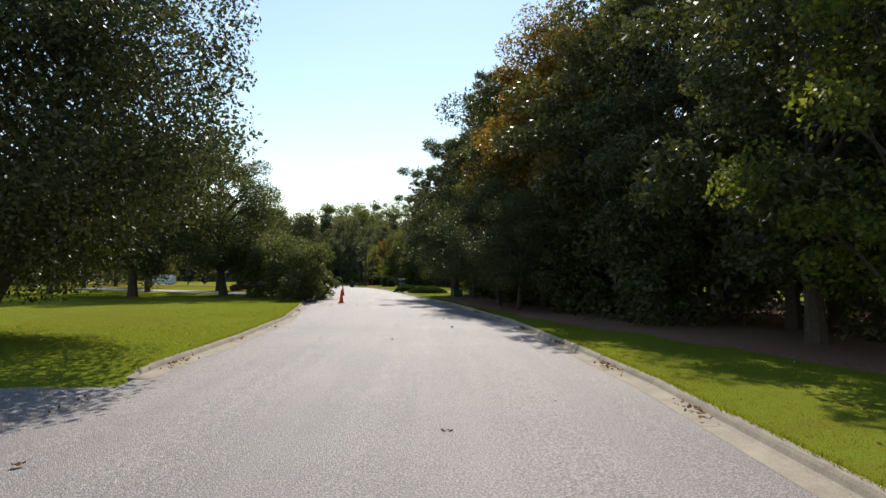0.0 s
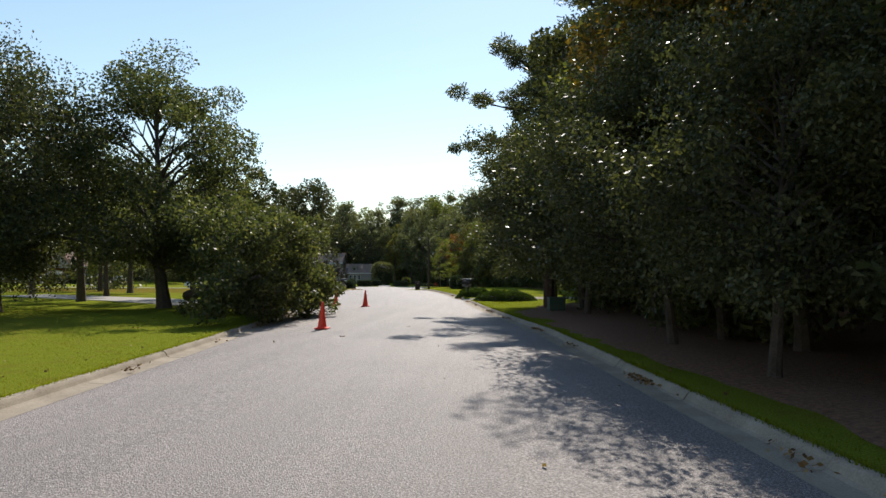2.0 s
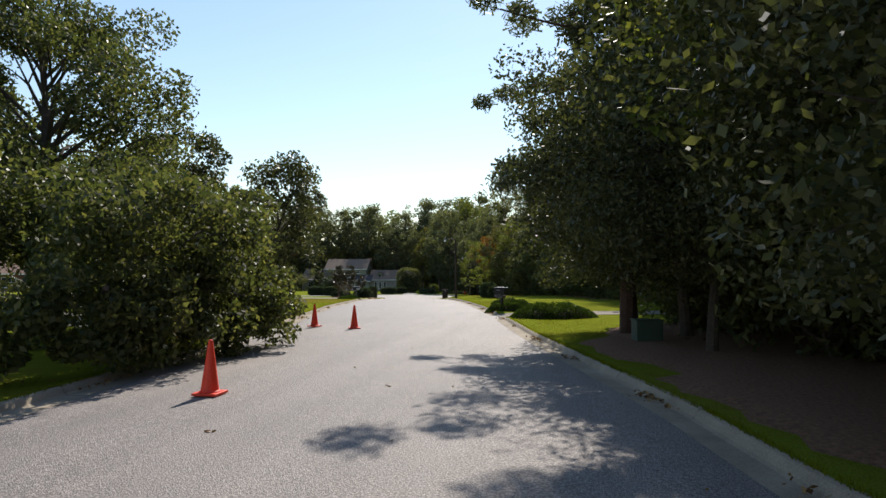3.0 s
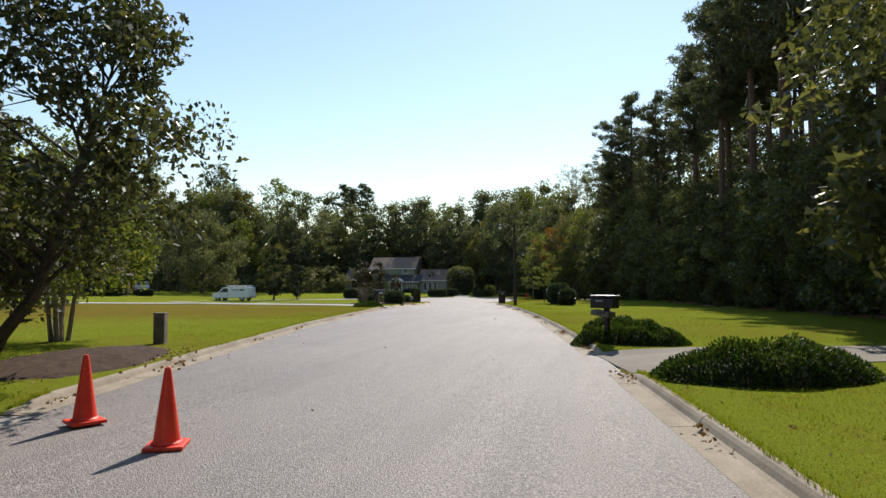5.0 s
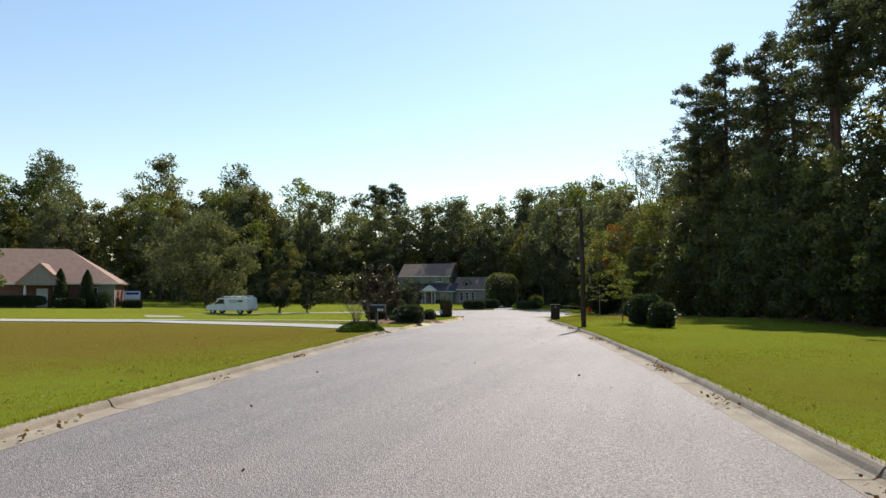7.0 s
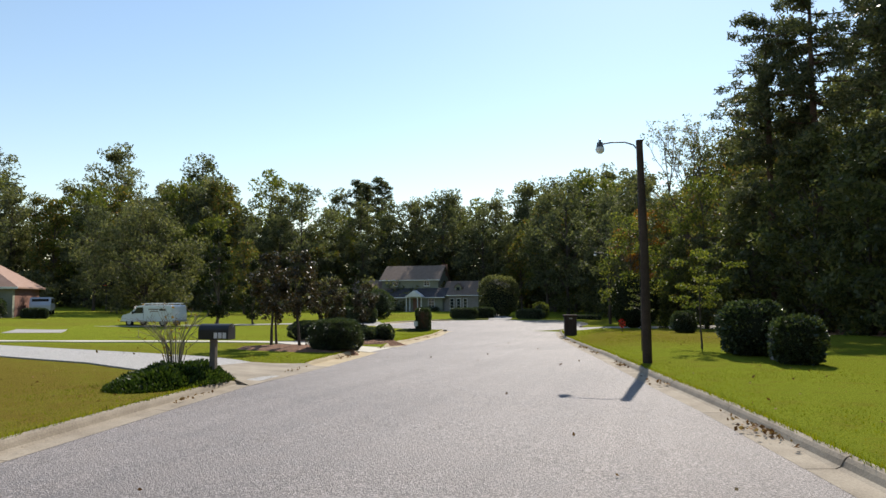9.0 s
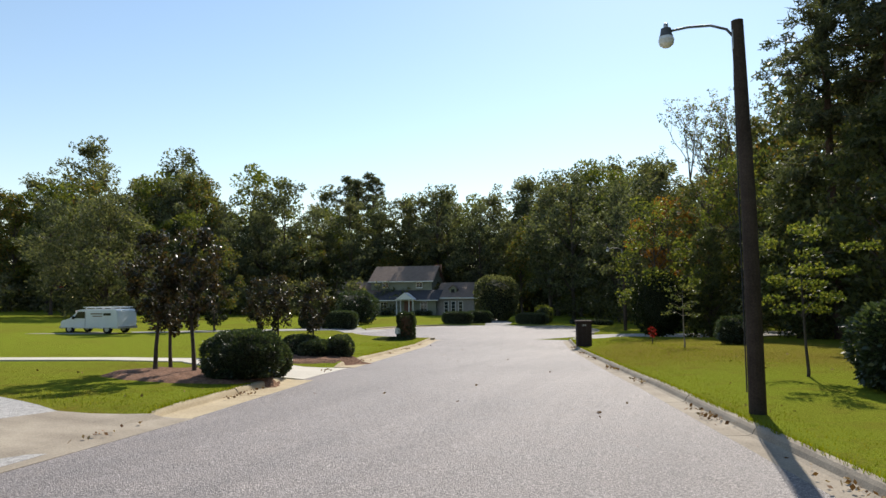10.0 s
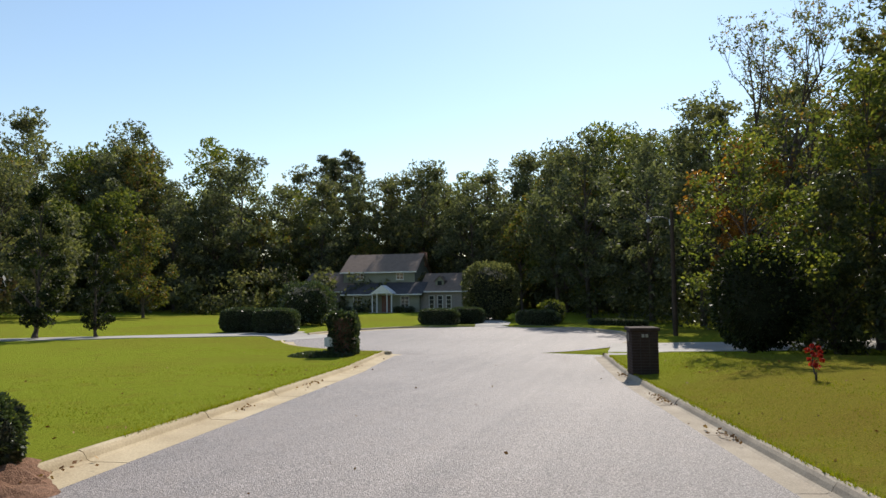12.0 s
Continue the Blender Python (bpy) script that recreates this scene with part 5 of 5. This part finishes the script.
def cabinet(name, x, y, size, mat, label, rz=0):
    root = thing(name, pose(x, y, land(x, y), 0, 0, rz), label, "utility box")
    part("body", box((0, 0, size[2] / 2 - 0.03), (size[0], size[1], size[2] + 0.06), 0.02), mat, root)
    part("lid", box((0, 0, size[2] + 0.02), (size[0] + 0.05, size[1] + 0.05, 0.05), 0.015), mat, root)
    part("door", box((0, -size[1] / 2 - 0.006, size[2] * 0.5), (size[0] * 0.8, 0.014, size[2] * 0.75), 0.004), mat, root)


cabinet("utility_box", 0.5, 50.3, (0.65, 0.5, 0.55), GREEN_BOX, "green steel utility box in the shade of the trees", 10)
cabinet("utility_box", -7.7, 96.9, (0.26, 0.22, 0.62), GREY_BRICK, "pale grey utility box between two bushes", 15)


# ---- vehicles ----
def wheels(root, xs, half, r):
    for x in xs:
        for s in (-1, 1):
            t = part("wheel", tube([(x, s * half - 0.1, r), (x, s * half + 0.1, r)], [r, r], 20), RUBBER, root)
            part("rim", tube([(x, s * half - 0.11, r), (x, s * half + 0.11, r)], [r * 0.58, r * 0.58], 16), GREY_METAL, t)


def van():
    x, y = -51.6, 121.8
    root = thing("van", pose(x, y, land(x, y) + 0.03, 0, 0, 2), "pale blue-white work van with a roof rack", "van")
    root.scale = (0.95, 0.95, 0.88)
    side = [(-2.75, 0.42), (-2.72, 0.95), (-2.55, 1.08), (-1.75, 1.2), (-1.1, 1.88), (-0.8, 1.98), (2.5, 2.0), (2.68, 1.9), (2.75, 1.0), (2.75, 0.42)]
    bm = extrude_outline(side, 1.95)
    bmesh.ops.bevel(bm, geom=list(bm.edges), offset=0.06, segments=2, affect="EDGES")
    part("body", bm, VAN_PAINT, root)
    for s in (-1, 1):
        part("side_window", extrude_outline([(-1.42, 1.25), (-1.0, 1.8), (-0.35, 1.8), (-0.35, 1.25)], 0.03), GLASS, root).location.y = s * 0.975
        part("door_seam", box((-0.3, s * 0.978, 1.1), (0.02, 0.012, 1.2)), BLACK_METAL, root)
        for k, (bx, w, h, z) in enumerate([(0.75, 1.1, 0.1, 1.62), (1.75, 0.7, 0.2, 1.58), (0.85, 0.9, 0.08, 1.42)]):
            part("lettering_bar", box((bx, s * 0.981, z), (w, 0.008, h)), SHINGLE_GREY if k != 1 else GLASS, root)
        part("headlight", box((-2.74, s * 0.72, 0.85), (0.06, 0.28, 0.18), 0.02), LAMP_GLASS, root)
        part("mirror", box((-1.35, s * 1.1, 1.3), (0.1, 0.16, 0.24), 0.02), BLACK_METAL, root)
    part("windscreen", box((-1.45, 0, 1.53), (0.02, 1.6, 0.8)), GLASS, root).rotation_euler = (0, 0, 0)
    part("bumper", box((-2.78, 0, 0.5), (0.14, 1.9, 0.2), 0.03), GREY_METAL, root)
    part("bumper", box((2.8, 0, 0.5), (0.12, 1.9, 0.2), 0.03), GREY_METAL, root)
    for k in range(4):
        part("rack_bar", box((-0.4 + k * 0.85, 0, 2.12), (0.05, 1.7, 0.05)), WHITE_PAINT, root)
        part("rack_foot", box((-0.4 + k * 0.85, -0.8, 2.05), (0.05, 0.05, 0.14)), WHITE_PAINT, root)
        part("rack_foot", box((-0.4 + k * 0.85, 0.8, 2.05), (0.05, 0.05, 0.14)), WHITE_PAINT, root)
    for s in (-0.8, -0.3, 0.8):
        part("rack_rail", box((0.9, s, 2.17), (3.2, 0.05, 0.06)), WHITE_PAINT, root)
    wheels(root, (-1.85, 1.75), 0.86, 0.36)


van()


def suv():
    x, y = -69.5, 126.0
    root = thing("suv", pose(x, y, land(x, y) + 0.03, 0, 0, -45), "silver sport utility car parked by the house", "car")
    side = [(-2.35, 0.4), (-2.35, 0.9), (-1.3, 1.05), (-0.6, 1.65), (-0.3, 1.74), (1.9, 1.74), (2.25, 1.1), (2.35, 0.9), (2.35, 0.4)]
    bm = extrude_outline(side, 1.8)
    bmesh.ops.bevel(bm, geom=list(bm.edges), offset=0.06, segments=2, affect="EDGES")
    part("body", bm, SILVER_PAINT, root)
    for s in (-1, 1):
        part("side_window", extrude_outline([(-0.85, 1.12), (-0.4, 1.6), (0.5, 1.6), (0.5, 1.12)], 0.03), GLASS, root).location.y = s * 0.9
        part("side_window", extrude_outline([(0.58, 1.12), (0.58, 1.6), (1.75, 1.6), (1.98, 1.12)], 0.03), GLASS, root).location.y = s * 0.9
    part("rear_window", box((2.1, 0, 1.38), (0.05, 1.4, 0.4)), GLASS, root).rotation_euler = (0, 0, 0)
    wheels(root, (-1.45, 1.4), 0.8, 0.36)


suv()


def basketball_hoop():
    x, y = -74.0, 138.0
    root = thing("basketball_hoop", pose(x, y, land(x, y), 0, 0, 35), "basketball backboard on a dark pole", "basketball hoop")
    part("pole", tube([(0, 0.4, -0.2), (0, 0.4, 2.6), (0, 0.1, 3.1)], [0.06, 0.06, 0.05], 10), BLACK_METAL, root)
    for c, d in (((0, 0, 2.75), (1.8, 0.05, 0.07)), ((0, 0, 3.75), (1.8, 0.05, 0.07)), ((-0.87, 0, 3.25), (0.07, 0.05, 1.07)), ((0.87, 0, 3.25), (0.07, 0.05, 1.07))):
        part("frame", box(c, d), BLACK_METAL, root)
    part("backboard", box((0, 0.01, 3.25), (1.7, 0.02, 0.96)), GLASS, root)
    part("ring", tube([(0.23 * math.cos(a), -0.35 + 0.23 * math.sin(a), 3.05) for a in np.linspace(0, 6.1, 14)], [0.015] * 14, 6), ORANGE, root)


basketball_hoop()


# ---- houses ----
def window(root, x, y, z, w, h, n=(2, 3), axis_sign=-1):
    wn_ = part("window", box((x, y, z), (w, 0.06, h)), WHITE_PAINT, root)
    part("pane", box((x, y + axis_sign * 0.034, z), (w - 0.12, 0.02, h - 0.12)), GLASS, wn_)
    for i in range(1, n[0]):
        part("muntin", box((x - w / 2 + w * i / n[0], y + axis_sign * 0.05, z), (0.035, 0.02, h - 0.1)), WHITE_PAINT, wn_)
    for i in range(1, n[1]):
        part("muntin", box((x, y + axis_sign * 0.05, z - h / 2 + h * i / n[1]), (w - 0.1, 0.02, 0.035)), WHITE_PAINT, wn_)
    part("sill", box((x, y + axis_sign * 0.06, z - h / 2 - 0.03), (w + 0.12, 0.14, 0.06)), WHITE_PAINT, wn_)


def gable_roof(root, x0, x1, y0, y1, z, top, mat, over=0.35, thick=0.14):
    """Two slopes with the ridge along x."""
    m = (y0 + y1) / 2
    a, b = y0 - over, y1 + over
    drop = over * (top - z) / (m - y0)
    bm = extrude_outline([(a, z - drop), (m, top), (b, z - drop), (b, z - drop + thick), (m, top + thick), (a, z - drop + thick)], x1 - x0 + 2 * over, "x")
    ob = part("roof", bm, mat, root)
    ob.location.x = (x0 + x1) / 2
    for yy in (a - 0.03, b + 0.03):
        g = part("gutter", box(((x0 + x1) / 2, yy, z - drop + 0.05), (x1 - x0 + 2 * over, 0.1, 0.14), 0.02), WHITE_PAINT, root, "white gutter and fascia")
    return ob


def block(root, x0, x1, y0, y1, z0, z1, mat, peak=None):
    """A walled block; with a peak its ends rise to gables."""
    if peak is None:
        return part("wall", box(((x0 + x1) / 2, (y0 + y1) / 2, (z0 + z1) / 2), (x1 - x0, y1 - y0, z1 - z0)), mat, root)
    bm = extrude_outline([(y0, z0), (y1, z0), (y1, z1), ((y0 + y1) / 2, peak), (y0, z1)], x1 - x0, "x")
    ob = part("wall", bm, mat, root)
    ob.location.x = (x0 + x1) / 2
    return ob


def back_house():
    """The grey-green house beyond the turning circle; its front looks towards -y."""
    root = thing("house", pose(-45.2, 166.5, land(-45, 160) - 0.05, 0, 0, 4), "grey-green two-storey house with a white portico", "house")
    # middle, two storeys
    block(root, -4.4, 4.6, 0, 9, -0.2, 2.25, SIDING)
    block(root, -5.6, 3.4, 2.2, 8.4, 2.2, 4.9, SIDING, 6.9)
    gable_roof(root, -5.6, 3.4, 2.2, 8.4, 4.9, 6.95, SHINGLE_GREY)
    bm = extrude_outline([(-0.5, 2.12), (2.25, 3.55), (2.25, 3.4), (-0.5, 1.98)], 9.9, "x")
    part("porch_roof", bm, SHINGLE_SHADED, root).location.x = 0.1
    part("gutter", box((0.1, -0.55, 2.08), (9.9, 0.1, 0.13), 0.02), WHITE_PAINT, root)
    for x in (-3.4, 1.6):
        window(root, x, 2.17, 4.25, 0.9, 0.8, (2, 2))
    for x in (-2.9, 2.9):
        window(root, x, -0.03, 1.25, 1.0, 1.3)
    # wings
    block(root, 4.6, 11.0, 0.6, 8.0, -0.2, 2.5, GREY_BRICK, 4.4)
    gable_roof(root, 4.6, 11.0, 0.6, 8.0, 2.5, 4.45, SHINGLE_GREY)
    block(root, -10.5, -4.4, 0.8, 8.2, -0.2, 2.6, GREY_BRICK, 4.7)
    gable_roof(root, -10.5, -4.4, 0.8, 8.2, 2.6, 4.75, SHINGLE_GREY)
    for x in (5.9, 6.9, 7.9):
        window(root, x, 0.57, 1.2, 0.62, 1.5, (1, 3))
    window(root, -8.6, 0.77, 1.3, 1.0, 1.4)
    for x in (6.6, -7.4):
        part("dormer", extrude_outline([(-0.5, 2.9), (0.5, 2.9), (0.5, 3.6), (0, 4.1), (-0.5, 3.6)], 1.7), SIDING, root).location = (x, 2.4, 0)
        part("dormer_window", box((x, 1.54, 3.3), (0.5, 0.04, 0.6)), GLASS, root)
        for s in (-1, 1):
            r = part("dormer_roof", box((x + s * 0.33, 2.35, 3.88), (0.85, 1.95, 0.08)), SHINGLE_GREY, root)
            c = Vector((x + s * 0.33, 2.35, 3.88))
            r.matrix_basis = Matrix.Translation(c) @ pose(0, 0, 0, 0, 45 * s, 0) @ Matrix.Translation(-c)
    # portico with its pediment
    part("pediment", extrude_outline([(-1.35, 2.2), (1.35, 2.2), (0, 3.15)], 1.7), WHITE_PAINT, root).location = (0.6, -0.7, 0)
    for x in (-0.55, 0.0, 1.2, 1.75):
        part("column", lathe([(0.1, 0.0), (0.1, 0.06), (0.075, 0.1), (0.065, 2.1), (0.1, 2.15), (0.1, 2.2)], 14), WHITE_PAINT, root).location = (x, -1.4, 0)
    part("door", box((0.6, -0.03, 1.05), (1.0, 0.08, 2.1), 0.01), RED_BRICK, root, "dark red-brown front door")
    part("step", box((0.6, -1.0, -0.02), (3.0, 1.6, 0.2), 0.02), GREY_BRICK, root)
    part("chimney", box((3.1, 7.0, 6.4), (0.9, 0.8, 1.8), 0.02), RED_BRICK, root)
    for k, x in enumerate((-3.6, -2.2, 2.6, 3.8)):
        shrub("foundation_shrub", -45.2 + x, 165.3 + x * 0.07, 0.75, 0.6, 0.8, 0.12, BOXWOOD, 150 + k, "low dark shrub along the house front", n=700, group="shrubs along the house front")


back_house()


def brown_house():
    """The low house with a wide brown hipped roof."""
    root = thing("house", pose(-67.3, 121.1, land(-67.3, 121.1) + 0.05, 0, 0, 40), "low brick house with a broad brown hipped roof", "house")
    L, D, e, top = -24.0, 11.0, 2.75, 6.9
    part("wall", box((L / 2, D / 2, 0.7), (abs(L), D, 4.1)), RED_BRICK, root)
    part("siding", box((-0.9, 0.3, 0.95), (1.85, 0.72, 3.5)), SIDING, root, "pale siding at the corner")
    o = 0.5
    bm = bmesh.new()
    low = [bm.verts.new(p) for p in ((o, -o, e), (o, D + o, e), (L - o, D + o, e), (L - o, -o, e))]
    hi = [bm.verts.new(p) for p in ((-5.6, D / 2, top), (L + 7, D / 2, top))]
    lo2 = [bm.verts.new((v.co.x, v.co.y, e - 0.14)) for v in low]
    bm.faces.new((low[0], low[1], hi[0]))
    bm.faces.new((low[1], low[2], hi[1], hi[0]))
    bm.faces.new((low[2], low[3], hi[1]))
    bm.faces.new((low[3], low[0], hi[0], hi[1]))
    for i in range(4):
        bm.faces.new((low[i], lo2[i], lo2[(i + 1) % 4], low[(i + 1) % 4]))
    bm.faces.new(lo2)
    part("roof", bm, SHINGLE_BROWN, root)
    part("fascia", box((L / 2, -o - 0.03, e - 0.08), (abs(L) + 1.0, 0.06, 0.18)), WHITE_PAINT, root)
    # entrance gable
    part("porch_roof", extrude_outline([(-2.3, 2.6), (2.3, 2.6), (2.3, 2.75), (0, 5.0), (-2.3, 2.75)], 5.0), SHINGLE_BROWN, root).location = (-7.2, 0.9, 0)
    part("porch_gable", extrude_outline([(-1.9, 2.5), (1.9, 2.5), (0, 4.55)], 0.1), GREY_BRICK, root).location = (-7.2, -1.62, 0)
    for x in (-8.6, -5.8):
        part("column", lathe([(0.16, 0.0), (0.14, 0.1), (0.12, 2.4), (0.16, 2.55)], 14), WHITE_PAINT, root).location = (x, -1.3, 0.05)
    part("door", box((-7.2, -0.05, 1.1), (1.1, 0.1, 2.1), 0.01), WHITE_PAINT, root)
    for x in (-13.5, -2.6, -18.5):
        window(root, x, -0.04, 1.5, 1.8, 1.5, (3, 2))


brown_house()


# ---- litter and grass ----
def scatter(name, n, spots, size, mat, label, seed, flat=True):
    rng = np.random.default_rng(seed)
    pts = []
    while len(pts) < n:
        x, y = spots(rng)
        pts.append((x, y, land(x, y) + 0.012 + (0.05 if edge_left(y) < x < edge_right(y) and y < 120 else 0)))
    pts = np.array(pts)
    d = rng.normal(size=(n, 3))
    d[:, 2] *= 0.25
    tagged(part(name, leaf_cloud(pts, size, rng, 0.7, 0.0, d), mat), label, "leaves", kind="stuff")


HEAPS = [4 + 2.9 * k + 1.7 * math.sin(k * 2.1) for k in range(40)]


def by_gutter(rng):
    y = HEAPS[int(rng.integers(len(HEAPS)))] + rng.normal() * 0.35
    if rng.random() < 0.3:
        return edge_left(y) + abs(rng.normal()) * 0.14 + 0.02, y
    return edge_right(y) - abs(rng.normal()) * 0.13, y


def on_lawn(rng):
    y = rng.uniform(4, 122)
    o = 0.4 + rng.exponential(4.0)
    return (edge_left(y) - o, y) if rng.random() < 0.5 else (edge_right(y) + o, y)


def on_road(rng):
    y = rng.uniform(4, 122)
    return rng.uniform(edge_left(y), edge_right(y)), y


def in_bed(rng):
    return -14.35 + rng.normal() * 0.75, 59.5 + rng.normal() * 1.1


scatter("gutter_leaves", 1700, by_gutter, 0.065, DEAD_LEAF, "brown fallen leaves along the gutters", 181)
scatter("lawn_leaves", 1200, on_lawn, 0.06, DEAD_LEAF, "brown fallen leaves strewn over the lawns", 182)
scatter("road_leaves", 110, on_road, 0.055, DEAD_LEAF, "a few fallen leaves on the asphalt", 183)
scatter("bed_leaves", 1300, in_bed, 0.08, DEAD_LEAF, "brown fallen leaves on the mulch", 184)


def dead_leaf(x, y, size, rz, lift):
    """A large dry leaf curled up on the asphalt."""
    bm = bmesh.new()
    rows = []
    for i in range(7):
        t = i / 6 - 0.5
        w = 0.36 * math.cos(t * 2.9) * (1 + 0.25 * math.sin(i * 2.3 + rz))
        rows.append([bm.verts.new((size * t, size * w * k, size * (0.16 * abs(k) + 0.5 * t * t + 0.05 * math.sin(i * 1.9 + k)))) for k in (-1, -0.4, 0.4, 1)])
    for r0, r1 in zip(rows, rows[1:]):
        for k in range(3):
            bm.faces.new((r0[k], r0[k + 1], r1[k + 1], r1[k]))
    root = thing("dead_leaf", pose(x, y, land(x, y) + lift, 0, 0, rz), "dry curled brown leaf lying on the asphalt", "leaf", "dry leaves on the road")
    part("blade", bm, DEAD_LEAF, root)


for i, (x, y, size) in enumerate([(-1.07, 11.5, 0.17), (-5.2, 10.1, 0.16), (-0.6, 26.0, 0.19), (-4.4, 43.5, 0.15), (-5.6, 40.3, 0.16), (-13.2, 95.0, 0.13), (-15.6, 95.4, 0.13), (-13.7, 104.2, 0.12), (-17.0, 103.2, 0.12)]):
    dead_leaf(x, y, size * 0.8, i * 47, 0.03)


def grass():
    """Blades standing in the lawns beside the kerbs."""
    rng = np.random.default_rng(191)
    n = 200000
    y = rng.uniform(6, 122, n)
    left = rng.random(n) < 0.5
    o = np.where(rng.random(n) < 0.16, 0.09 + np.abs(rng.normal(size=n)) * 0.07, 0.14 + rng.exponential(2.6, n))
    keep, xs = [], np.zeros(n)
    for i in range(n):
        side = "left" if left[i] else "right"
        xs[i] = edge_left(y[i]) - o[i] if left[i] else edge_right(y[i]) + o[i]
        if any(a - 0.2 < y[i] < b + 0.2 for a, b in DRIVES[side]) and o[i] < 9:
            continue
        if left[i] and (56.5 < y[i] < 62.5 and o[i] < 3.4 or 96 < y[i] < 105.5 and o[i] < 7 or 97 < y[i] < 103 and o[i] > 5):
            continue
        keep.append(i)
    x, y = xs[keep], y[keep]
    z = np.array([land(a, b) for a, b in zip(x, y)])
    n = len(x)
    a = rng.uniform(0, 6.283, n)
    h = rng.uniform(0.012, 0.036, n) + np.where(o[keep] < 0.2, rng.uniform(0.0, 0.045, n), 0)
    w = 0.007
    p = np.stack([x, y, z - 0.01], axis=1)
    side = np.stack([np.cos(a) * w, np.sin(a) * w, np.zeros(n)], axis=1)
    tip = np.stack([rng.normal(size=n) * 0.02, rng.normal(size=n) * 0.02, h + 0.01], axis=1)
    v = np.stack([p - side, p + side, p + tip], axis=1).reshape(-1, 3)
    tagged(part("grass", array_mesh("grass", v, np.arange(3 * n).reshape(n, 3)), BLADE), "short green grass blades along the kerbs", "grass", kind="stuff")


grass()
